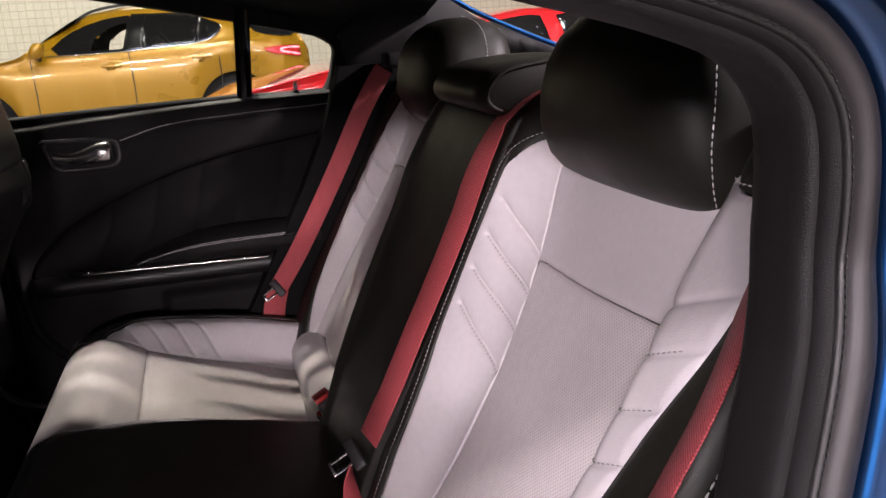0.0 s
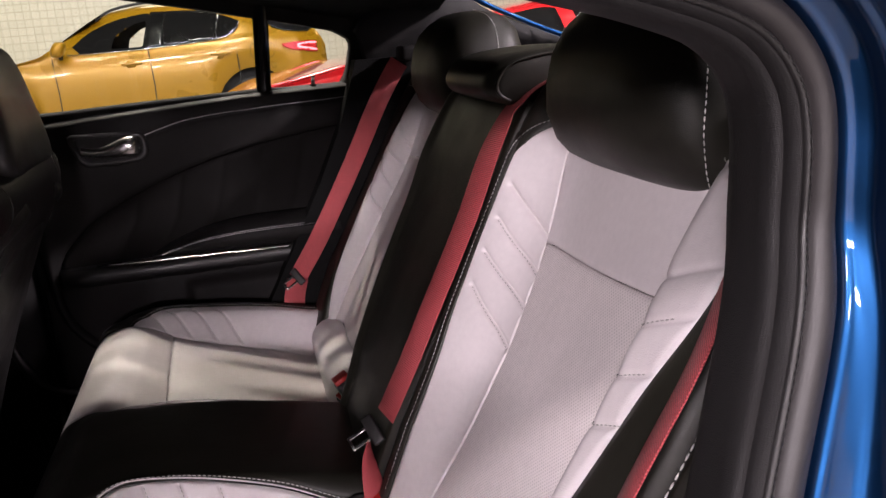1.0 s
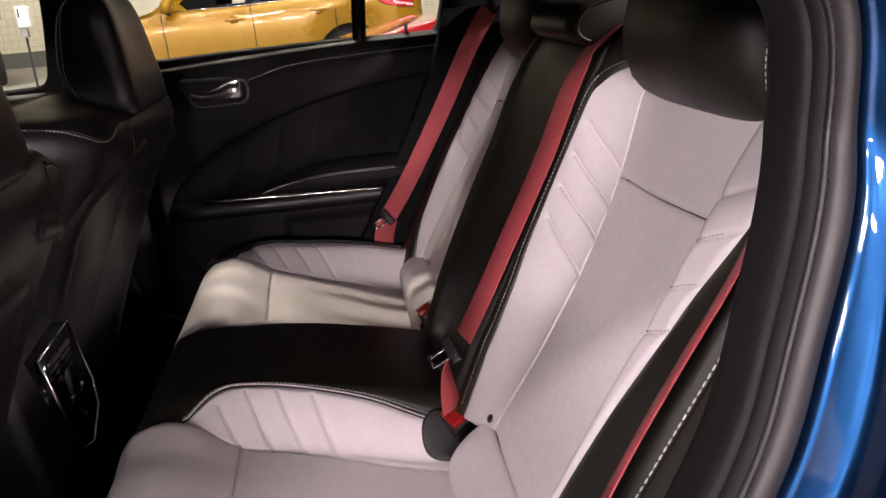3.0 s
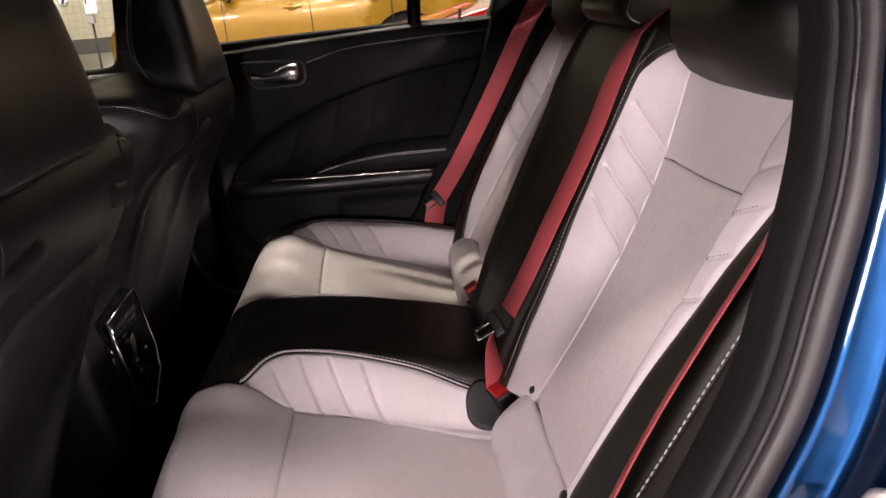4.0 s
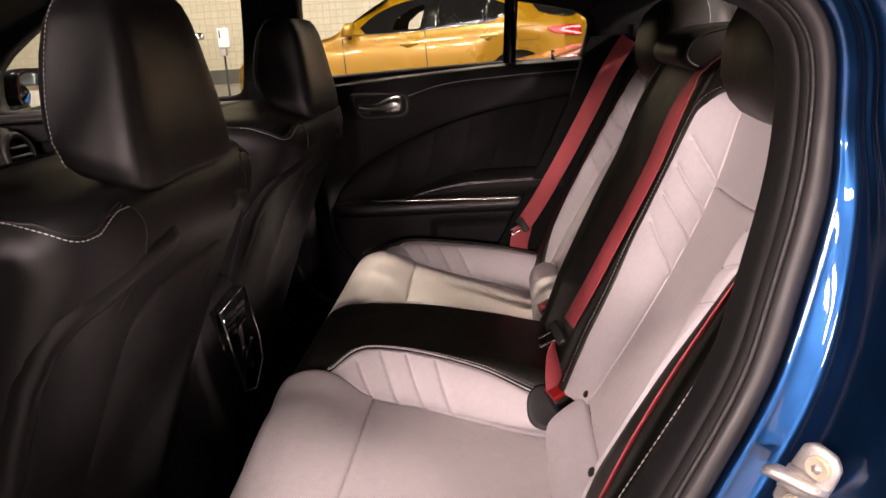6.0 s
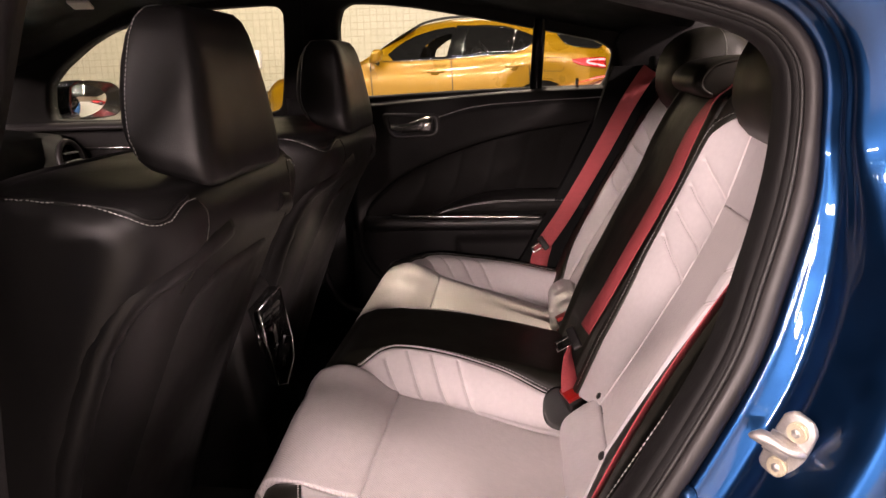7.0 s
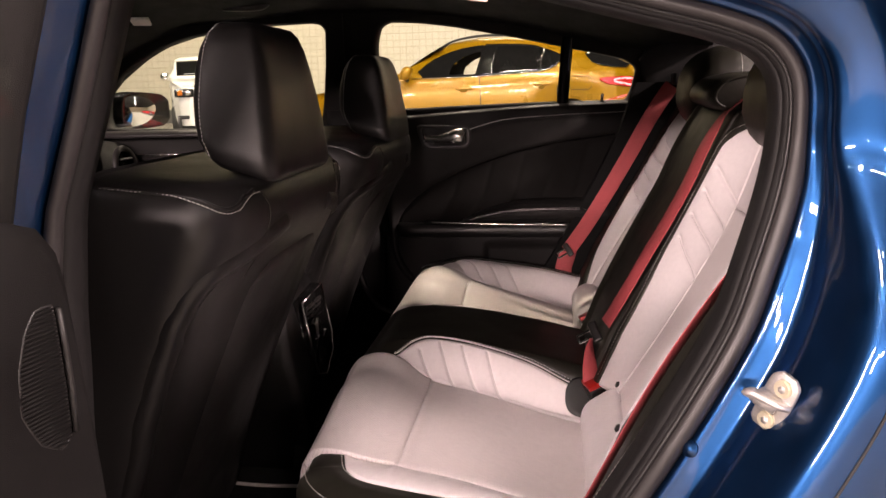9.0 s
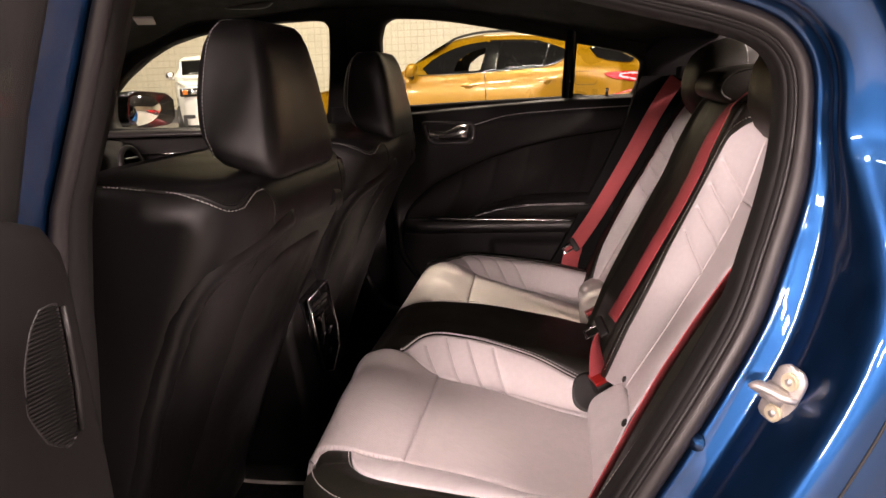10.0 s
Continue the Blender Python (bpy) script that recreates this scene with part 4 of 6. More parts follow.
cpart(part("rear_window_surround", window_plate(smooth_loop(RW), (-.74, .16, .98, 1.32), .745, .80), headliner_cloth))
cpart(part("front_window_surround", window_plate(smooth_loop(FW), (-1.75, -.742, .90, 1.32), .745, .80), headliner_cloth))
for hole in (RW, FW):
    g = [(x, z) for x, z in smooth_loop(hole, 2)]
    o = cpart(part("window_pane", loft([[(x, .781, z) for x, z in g], [(x, .785, z) for x, z in g]]), clear_pane, smooth=False))
    o.visible_shadow = False
cpart(part("window_divider", ruled([[(-.153, .752, 1.02), (-.140, .752, 1.20)], [(-.150, .744, 1.02), (-.136, .744, 1.20)], [(-.127, .744, 1.02), (-.112, .744, 1.20)], [(-.122, .752, 1.02), (-.107, .752, 1.20)]]), gloss_black))
for x, w in ((-.138, .026),):
    cpart(part("divider_bar", loft([[(x - w / 2 + d, y, z) for d, y in ((0, .79), (0, .77), (w, .77), (w, .79))] for x, z in ((-.138, 1.015), (-.123, 1.20))]), gloss_black))

far_door = thing("car_door", "closed black rear door panel with chrome handle and stitched armrest", "car door", (-.3, .74, .35))


def dpart(ob):
    return under(ob, far_door)


ARC = catmull([(.10, 0, .948), (.0, 0, .938), (-.156, 0, .917), (-.270, 0, .893), (-.367, 0, .862), (-.450, 0, .828), (-.513, 0, .795), (-.560, 0, .757), (-.590, 0, .720), (-.603, 0, .670), (-.598, 0, .610), (-.575, 0, .565), (-.535, 0, .525), (-.50, 0, .50)], 6)
OUT = catmull([(.10, 0, 1.030), (.0, 0, 1.030), (-.156, 0, 1.029), (-.27, 0, 1.025), (-.38, 0, 1.021), (-.53, 0, 1.014), (-.62, 0, 1.003), (-.652, 0, .93), (-.640, 0, .79), (-.630, 0, .69), (-.623, 0, .605), (-.597, 0, .550), (-.555, 0, .505), (-.52, 0, .478)], 6)
arc, outl = np.array([(p.x, p.z) for p in ARC]), np.array([(p.x, p.z) for p in OUT])


def upper(U, V):
    k = U * (len(arc) - 1)
    i = np.arange(len(arc))
    ax, az, ox, oz = np.interp(k, i, arc[:, 0]), np.interp(k, i, arc[:, 1]), np.interp(k, i, outl[:, 0]), np.interp(k, i, outl[:, 1])
    x, z = ax + (ox - ax) * V, az + (oz - az) * V
    y = .728 - .014 * np.sin(np.pi * np.clip(V * 1.05, 0, 1)) + .030 * sst((V - .90) / .10)
    return x, y, z


us = [(-.395, .955), (-.322, .976), (-.27, .983), (-.206, .988), (-.131, .991), (-.011, .995), (.06, .996)]
usp = [Vector((x, .7155, z)) for x, z in us]
ut = dpart(sheet("upper_trim", upper, 160, 40, door_trim, lines=[usp], ld=.0045, lw=.003, edge=.004, ew=.006, thick=.02, flip=True, sides="1110"))
for dz in (.0034,):
    dpart(stitches("trim_stitching", snap(ut, [p + Vector((0, 0, dz)) for p in catmull([(x, .7135, z) for x, z in us], 8)], .0014), None, step=.0055, long=.0042, r=.0009))


def insert(U, V):
    # suede field behind the arc, down to the armrest
    x = -.60 + .70 * U
    zt = np.interp(x, [-.603, -.59, -.56, -.513, -.45, -.367, -.27, -.156, 0, .1], [.70, .725, .757, .795, .828, .862, .893, .917, .938, .948])
    z = .655 + (zt - .655) * V
    return x, .738 + 0 * z, z


ilines = [[Vector((-.50 + .085 * k, .738, .68)), Vector((-.44 + .085 * k, .738, .78)), Vector((-.395 + .085 * k, .738, .95))] for k in range(6)]
dpart(sheet("suede_insert", insert, 120, 60, suede, lines=ilines, ld=.004, lw=.005, edge=.003, thick=.015))


def arm(U, V):
    # padded armrest, thin at its front end
    x = -.415 + .40 * U
    g = 1 - (1 - np.clip(U / .62, 0, 1)) ** 2.3
    zt, zb = .706 + .060 * g, .700
    ang = V * np.pi
    y = .738 - (.030 + .050 * g) * np.sin(np.clip(ang, 0, np.pi)) ** .7
    z = zb + (zt - zb) * (1 + np.cos(ang)) / 2 * 1.0
    return x, y, z


ar = dpart(sheet("armrest", arm, 60, 24, door_trim, edge=0, thick=.006, flip=True))
al = catmull([(-.398, .690, .718), (-.366, .676, .735), (-.304, .660, .752), (-.222, .654, .757), (-.04, .652, .759)], 8)
for dz in (0, -.006):
    dpart(stitches("armrest_stitching", snap(ar, [p + Vector((0, -.004, dz)) for p in al], .0012), None, step=.0055, long=.0042, r=.0006))
rings = []
for x, w in ((-.60, .012), (-.585, .028), (-.55, .036), (-.40, .040), (-.14, .040), (-.02, .036)):
    rings.append([(x, .74, .698), (x, .735 - w, .700), (x, .725 - w, .694), (x, .722 - w, .680), (x, .728 - w, .664), (x, .74, .654)])
dpart(part("pull_tray", loft(rings), black_plastic))
dpart(part("chrome_strip", tube(catmull([(-.50, .683, .7065), (-.40, .680, .7045), (-.15, .680, .6985), (-.135, .681, .698)], 6), .003, 8), chrome, None, "thin chrome strip"))
dpart(part("window_switch", rbox(.05, .022, .008, .003, 2, Matrix.Translation((-.50, .705, .706))), gloss_black))


def lower(U, V):
    x = -.64 + .74 * U
    z = .34 + .32 * V
    y = .735 - .030 * sst((x + .36) / .02) * sst((.645 - z) / .02) - .012 * sst((-.40 - x) / .05) * sst((.60 - z) / .1)
    return x, y, z


dpart(sheet("lower_trim", lower, 90, 40, door_trim, edge=.003, thick=.02))
# rubber seal along the door opening's foot
cpart(part("door_seal", tube(catmull([(-.735, .705, .66), (-.725, .703, .60), (-.708, .70, .528), (-.682, .70, .475), (-.648, .70, .446), (-.607, .70, .434), (-.50, .70, .430)], 6), .010, 10), rubber))
# inner handle in its recess
bz = smooth_loop([(-.530, .975), (-.40, .970), (-.387, .955), (-.387, .925), (-.405, .910), (-.505, .908), (-.525, .925), (-.536, .960)], 4)
inner = [(-.462 + (x + .462) * .84, .942 + (z - .942) * .74) for x, z in bz]
rings = [[(x, .722, z) for x, z in bz], [(x, .709, z) for x, z in bz], [(x, .708, z) for x, z in inner], [(x, .730, z) for x, z in inner]]
dpart(part("handle_bezel", loft(rings, caps=False), black_plastic))
# cup takes the suede's darker black in place of the recess's shade
dpart(part("handle_cup", loft([[(x, .729, z) for x, z in inner], [(x, .733, z) for x, z in inner]]), suede))
hp = catmull([(-.516, .712, .941), (-.490, .705, .937), (-.460, .698, .939), (-.432, .694, .944), (-.412, .696, .946), (-.403, .706, .945)], 6)
rings = []
for i, p in enumerate(hp):
    t = i / (len(hp) - 1)
    h, d = .011 + .010 * sst((t - .20) / .5), .009 + .010 * t
    rings.append([p + Vector((0, d * math.cos(q), h * math.sin(q) - .003 * t)) for q in (2 * math.pi * k / 12 for k in range(12))])
lever = dpart(part("handle_lever", loft(rings), mat("handle_chrome", (0.86, 0.84, 0.83), 0.26, 1.0, var=0.05), None, "chrome handle lever"))
dpart(part("lock_pin", tube([(-.032, .755, 1.015), (-.030, .754, 1.045), (-.030, .754, 1.048)], .0042, 12), chrome, None, "chrome lock pin"))
dpart(part("lock_ferrule", disc(.008, .008, Matrix.Translation((-.032, .755, 1.026)), 16, .001), black_plastic))
dpart(part("sill_strip", loft([[(x, .757, z), (x, .754, z + .007), (x, .758, z + .012), (x, .778, z + .010), (x, .778, z)] for x, z in ((-.66, .990), (-.4, 1.006), (-.15, 1.016), (.06, 1.017))]), door_trim))

front_door = thing("car_door", "closed black front passenger door panel", "car door", (-1.2, .74, .35))
def fupper(U, V):
    x = -1.72 + .96 * U
    z = .36 + .60 * V
    return x, .735 - .02 * np.sin(np.pi * V) , z
under(sheet("door_trim", fupper, 40, 30, door_trim, thick=.02), front_door)
under(part("sill_strip", loft([[(x, .70, .955), (x, .700, .966), (x, .73, .974), (x, .775, .974), (x, .775, .955)] for x in (-1.72, -.80)]), rubber), front_door)
under(part("trim_line", tube([(-1.7, .712, .905), (-.80, .712, .905)], .003, 6), chrome), front_door)

# ---- headliner, rear pillars, shelf ----
def roof_edge(x):
    return np.interp(x, [-1.9, -1.5, -1.2, -.85, -.6, -.44, -.28, -.13, .02, .10, .2, .36, .55], [1.06, 1.14, 1.262, 1.285, 1.283, 1.264, 1.234, 1.20, 1.165, 1.15, 1.14, 1.14, 1.12])


def liner(U, V):
    x = -1.62 + 1.86 * U
    y = -.735 + 1.49 * V
    e = roof_edge(x)
    return x, y, e + .085 * (1 - np.abs(2 * V - 1) ** 2.5) * np.interp(x, [-1.6, -1.2, -.6, .2, .4], [.6, .8, 1, 1.1, 1.0])


cpart(sheet("headliner", liner, 70, 40, headliner_cloth, flip=True, edge=0, thick=.02))
for s in (-1, 1):
    low = [(.085, 1.00), (.16, 1.03), (.28, 1.05), (.42, 1.055), (.56, 1.058)]
    top = [(.060, 1.125), (.10, 1.16), (.26, 1.20), (.37, 1.142), (.56, 1.063)]
    skin = [[(x, s * .712, z) for x, z in low], [(x, s * .69, z) for x, z in low], [(x, s * .665, z) for x, z in top], [(x, s * .712, z + .01) for x, z in top]]
    cpart(part("rear_pillar_trim", solid(ruled([catmull(r, 5) for r in skin]), .004), pillar_vinyl))
    bl = catmull([(.20, s * .70, 1.245), (.30, s * .705, 1.20), (.39, s * .71, 1.152), (.60, s * .715, 1.068), (.9, s * .70, 1.0)], 5)
    cpart(part("pillar_outer", tube(bl, .006, 8), blue_paint))
shelf = [(.24, 1.045), (.30, 1.062), (.60, 1.052), (.95, 1.03), (.95, .99), (.24, .99)]
cpart(part("parcel_shelf", prism(shelf, -.68, .68, "y"), carpet))
g = [(-.64, .235, 1.29), (.64, .235, 1.29), (.62, .93, 1.04), (-.62, .93, 1.04)]
o = cpart(part("rear_pane", loft([[(x, y, z) for y, x, z in g], [(x, y, z + .004) for y, x, z in g]]), clear_pane, smooth=False))
o.visible_shadow = False
# grab handle, reading lamp, visor
gh = thing("grab_handle", "black grab handle on the headliner above the window", "grab handle", (-.98, .66, 1.29))
under(part("grip", tube(catmull([(-1.06, .66, 1.328), (-1.05, .65, 1.310), (-1.03, .645, 1.302), (-.95, .645, 1.300), (-.925, .65, 1.308), (-.915, .66, 1.328)], 6), .010, 10), black_plastic), gh)
rl = thing("reading_lamp", "lit reading lamp in the headliner", "lamp", (-.34, .58, 1.30))
under(part("bezel", rbox(.15, .06, .02, .006, 2, Matrix.Translation((-.34, .575, 1.305)) @ pose(0, 0, 0, -25, 8, 0)), black_plastic), rl)
under(part("lens", rbox(.055, .03, .012, .004, 2, Matrix.Translation((-.35, .567, 1.297)) @ pose(0, 0, 0, -25, 8, 0)), lamp_glow), rl)
vz = thing("sun_visor", "grey sun visor folded up against the headliner", "sun visor", (-1.35, .35, 1.29))
under(part("flap", rbox(.16, .38, .018, .007, 2, Matrix.Translation((-1.38, .40, 1.275)) @ pose(0, 0, 0, 6, -12, 0)), mat("visor_cloth", (.16, .15, .14), .8, var=.08)), vz)

under(part("mirror_cover", rbox(.19, .045, .006, .002, 2, Matrix.Translation((-1.170, .428, 1.256)) @ pose(0, 0, 0, 0, 0, 115)), mat("visor_mirror_cover", (.72, .68, .64), .5), None, "pale mirror cover"), vz)

# ---- dashboard and air vent ----
dash = thing("dashboard", "black moulded dashboard with round end vents", "dashboard", (-1.6, 0, .5))
rings = []
for y in (-.73, -.70, -.3, .3, .70, .73):
    k = .93 if abs(y) > .71 else 1
    rings.append([(-1.62 + (x + 1.62) * k, y, .72 + (z - .72) * k) for x, z in ((-1.38, .45), (-1.34, .60), (-1.33, .80), (-1.36, .90), (-1.42, .945), (-1.6, .965), (-2.0, .96), (-2.0, .45))])
under(part("body", loft(rings), door_trim), dash)
for s in (-1, 1):
    m = Matrix.Translation((-1.325, s * .56, .885)) @ pose(0, 0, 0, 0, 80, 0)
    under(part("vent_ring", tube([m @ Vector((.052 * math.cos(t), .052 * math.sin(t), .004)) for t in np.linspace(0, 2 * math.pi, 33)], .008, 8), rubber), dash)
    under(part("vent_cup", disc(.05, .006, m, 32), gloss_black), dash)
    for k in (-1, 0, 1):
        under(part("vent_slat", rbox(.004, .085 - .02 * abs(k), .010, .001, 1, m @ Matrix.Translation((.022 * k, 0, .008)) @ pose(0, 0, 0, 0, 30, 0)), black_plastic), dash)

# ---- far wing mirror ----
wm = thing("wing_mirror", "black wing mirror reflecting the lit hall", "mirror", (-1.50, .90, .95))
ml = smooth_loop([(.905, 1.005), (.915, 1.070), (.96, 1.088), (1.10, 1.078), (1.135, 1.055), (1.135, .995), (1.105, .972), (1.0, .966), (.925, .972)], 4)
mc = (1.02, 1.027)
def mring(k, x):
    return [(x + .20 * (y - 1.02), mc[0] + (y - mc[0]) * k, mc[1] + (z - mc[1]) * k) for y, z in ml]
under(part("housing", loft([mring(.6, -1.62), mring(.9, -1.58), mring(1.0, -1.53), mring(1.0, -1.49), mring(.94, -1.482), mring(.92, -1.488)]), gloss_black), wm)
under(part("mirror_glass", loft([mring(.915, -1.4865), mring(.915, -1.4845)]), mirror_mat, None, "mirror glass"), wm)
under(part("foot", rbox(.06, .16, .05, .015, 2, Matrix.Translation((-1.52, .86, .965))), gloss_black), wm)

# ---- near side: door opening ----
OPEN = [(-.46, 1.262), (-.30, 1.228), (-.17, 1.195), (-.07, 1.168), (-.005, 1.150), (.040, 1.131), (.066, 1.103), (.076, 1.068), (.075, 1.015), (.066, .962), (.051, .910), (.030, .850), (-.006, .782), (-.058, .690), (-.117, .59), (-.182, .49), (-.252, .42), (-.355, .385), (-.52, .375)]
oc = catmull([(x, 0, z) for x, z in OPEN], 6)


def bulge(z):
    """The body side stands further out below the waist."""
    return float(curve(z, [.72, .84, .935, .978, 1.02], [.044, .034, .018, .011, 0]))


def pinch(z):
    """How far the opening's edge draws forward as the side swells."""
    return -.27 * (bulge(z) - .028 * float(sst((.97 - z) / .22)))


def slim(d, z):
    """The seal and flange draw in along the top and the upper corner."""
    return d - .0055 * float(sst((z - .97) / .08)) * min(1.0, max(0.0, (d + .0215) / .0255))


def sweep(section):
    """Runs a cross-section (outward distance, y) along the edge of the door opening."""
    lines = []
    for d, y in section:
        line = []
        for i, p in enumerate(oc):
            t = (oc[min(i + 1, len(oc) - 1)] - oc[max(i - 1, 0)]).normalized()
            n = Vector((-t.z, 0, t.x))
            n = -n if n.dot(p - Vector((-.30, 0, .80))) < 0 else n
            line.append(p + n * slim(d, p.z) + Vector((pinch(p.z), y - bulge(p.z), 0)))
        lines.append(line)
    return lines


def swept(name, section, material, thick=.003, label=""):
    return cpart(part(name, solid(ruled(sweep(section)), thick), material, None, label))


swept("outer_seal", [(.004, -.725), (.003, -.735), (-.002, -.742), (-.009, -.744), (-.015, -.740), (-.018, -.733), (-.017, -.727), (-.015, -.722)], rubber, label="grey rubber door seal")
swept("seal_lip", [(-.0155, -.732), (-.0165, -.7385), (-.019, -.7405), (-.021, -.738), (-.0215, -.728)], black_plastic)
swept("inner_seal", [(-.0195, -.737), (-.0215, -.726), (-.0225, -.718), (-.023, -.708)], pillar_vinyl)
swept("pillar_trim", [(-.0215, -.721), (-.0235, -.7235), (-.0255, -.721), (-.0265, -.715), (-.0270, -.705), (-.0275, -.697), (-.0262, -.691), (-.020, -.682), (.0, -.672), (.05, -.660)], pillar_vinyl)
st = sweep([(-.0188, -.7412)])[0]
cpart(stitches("seal_knurl", st, None, material=black_plastic, step=.0042, long=.0026, r=.0006))
# painted jamb
UPPER = [(.001, -.726), (.002, -.737), (.004, -.7415), (.007, -.743), (.0095, -.7455), (.0130, -.750), (.0118, -.757), (.0106, -.763), (.0142, -.767), (.0132, -.774), (.0150, -.7795), (.0188, -.7825), (.028, -.787), (.040, -.791), (.051, -.796), (.057, -.806), (.060, -.822), (.070, -.840), (.10, -.840)]
LOWER = [(.003, -.726), (.0045, -.738), (.007, -.7415), (.012, -.7425), (.019, -.7445), (.0255, -.747), (.029, -.751), (.0315, -.760), (.034, -.774), (.039, -.790), (.0445, -.812), (.049, -.832), (.056, -.845), (.068, -.850), (.085, -.852), (.10, -.853), (.115, -.852), (.13, -.848), (.15, -.840)]


def body_skin():
    lines = []
    ups, lows = [catmull([(d, y, 0) for d, y in q], 3) for q in (UPPER, LOWER)]
    for u, v in zip(ups, lows):
        line = []
        for i, p in enumerate(oc):
            t = (oc[min(i + 1, len(oc) - 1)] - oc[max(i - 1, 0)]).normalized()
            n = Vector((-t.z, 0, t.x))
            n = -n if n.dot(p - Vector((-.30, 0, .80))) < 0 else n
            q = u.lerp(v, float(sst((1.04 - p.z) / .15)))
            line.append(p + n * slim(q.x, p.z) + Vector((pinch(p.z), q.y - bulge(p.z), 0)))
        lines.append(line)
    return lines


skin = body_skin()
cpart(part("door_jamb", solid(ruled(skin), .003), blue_paint, None, "blue painted door jamb"))
cpart(part("panel_gap", tube([p + Vector((-.0004, -.0006, 0)) for p in skin[42] if p.z < .94], .0013, 6), tyre))


# rear quarter and roof side, outside the jamb
def quarter():
    rim = skin[-1]
    lines = [rim]
    for k, dy in enumerate((.020, .075, .16)):
        row = []
        for p in rim:
            away = Vector((p.x + .30, 0, p.z - .80)).normalized()
            q = p + away * (.05 + .16 * k) + Vector((0, dy, 0))
            q.z = max(q.z, .24)
            row.append(q)
        lines.append(row)
    return lines


cpart(part("quarter_panel", solid(ruled(quarter()), .003), blue_paint))
strk = thing("door_striker", "bare metal door striker with two bolts on the blue jamb", "door striker", (.039, -.810, .791))
# axes of the plate: along its length, across it, out of it
ax = Vector((.29, -.27, .92)).normalized()
nz = Vector((-.70, -.71, .02)).normalized()
ay = -nz.cross(ax).normalized()
ax = nz.cross(ay)
sm = Matrix(((ax.x, ay.x, nz.x, .037), (ax.y, ay.y, nz.y, -.822), (ax.z, ay.z, nz.z, .802), (0, 0, 0, 1))) @ Matrix.Scale(.86, 4)
plate = smooth_loop([(-.034, -.010), (-.028, -.016), (-.005, -.017), (.026, -.016), (.034, -.008), (.034, .008), (.026, .016), (.0, .018), (-.028, .015), (-.034, .008)], 3)
bm = loft([[(x, y, 0) for x, y in plate], [(x, y, .0045) for x, y in plate], [(x * .93, y * .9, .006) for x, y in plate]])
bmesh.ops.transform(bm, matrix=sm, verts=bm.verts)
under(part("plate", bm, steel), strk)
for q in (-1, 1):
    under(part("bolt", disc(.0095, .006, sm @ Matrix.Translation((q * .0205, .002, .008)), 24, .0015), zinc_bolt, None, "zinc bolt", smooth=False), strk)
    under(part("bolt_socket", disc(.0042, .001, sm @ Matrix.Translation((q * .0205, .002, .0113)), 6), steel), strk)
loopp = catmull([(-.006, -.012, .003), (-.006, -.017, .009), (-.004, -.021, .014), (-.001, -.0225, .018), (.003, -.019, .0195), (.004, -.007, .016), (.004, .007, .011), (.003, .012, .004)], 5)
under(part("loop", tube([sm @ p for p in loopp], .0068, 12, .62), steel), strk)
under(part("bar", tube([sm @ Vector(p) for p in ((.0, .006, .008), (.0, -.016, .013))], .0085, 12), steel), strk)
bp = thing("rubber_bumper", "blue painted round plug on the door jamb", "plug", (-.029, -.762, .728))
under(part("plug", disc(.0085, .008, Matrix.Translation((-.030, -.785, .737)) @ pose(0, 0, 0, 70, 0, -45), 24, .003), blue_paint), bp)

# black wing beside the bench, with its stitched seam
def wing(U, V):
    x = -.203 + .266 * V + .045 * np.clip(1 - U / .22, 0, 1)
    z = .50 + .44 * V
    y = -.655 - .060 * U
    return x + .012 * np.sin(np.pi * U) + .035 * U, y, z - .01 * U


wl = [Vector((-.203 + .266 * v + .012 * math.sin(math.pi * .25) + .00875, -.670, .50 + .44 * v - .0025)) for v in np.linspace(0, 1, 20)]
cpart(sheet("side_wing", wing, 16, 60, black_leather, lines=[wl], ld=.002, lw=.003, edge=.003, thick=.02))
cpart(stitches("wing_stitching", [p + Vector((-.002, -.0, .001)) for p in wl], None, step=.0066, long=.005, r=.0008))

# ---- pillar between the doors ----
ZP = [.30, .50, .70, .85, .965, 1.07, 1.173, 1.25, 1.31]
XP = [-.708, -.701, -.693, -.681, -.664, -.624, -.588, -.560, -.540]


def pillar(section, sub=40):
    zs = np.linspace(.30, 1.31, sub)
    return [[Vector((float(np.interp(z, ZP, XP)) + d + w * float(sst((1.0 - z) / .25)), y, z)) for z in zs] for d, y, w in section]


cpart(part("pillar_skin", solid(ruled(pillar([(-.30, -.895, 0), (-.07, -.895, 0), (-.040, -.891, 0), (-.022, -.882, 0), (-.016, -.868, 0), (-.013, -.850, 0), (-.010, -.832, 0), (-.007, -.815, 0), (-.003, -.802, 0), (0, -.795, 0)])), .003), blue_paint))
cpart(part("pillar_seal", solid(ruled(pillar([(-.001, -.793, 0), (.003, -.799, 0), (.010, -.799, 0), (.014, -.791, 0), (.013, -.780, 0), (.006, -.772, 0), (.004, -.765, 0)])), .003), rubber))
cpart(part("pillar_cover", solid(ruled(pillar([(.003, -.770, 0), (.008, -.772, 0), (.012, -.765, .0), (.012, -.752, .004), (.002, -.735, .008), (-.004, -.715, .006), (-.025, -.695, 0), (-.055, -.688, -.01), (-.12, -.70, -.02), (-.20, -.74, 0)])), .003), pillar_vinyl))
cpart(part("sill_trim", solid(ruled([[(-.72, y, z), (-.3, y, z), (.05, y, z)] for y, z in ((-.66, .30), (-.68, .37), (-.74, .385), (-.80, .38), (-.86, .36), (-.88, .28), (-.86, .20))]), .004), black_plastic))

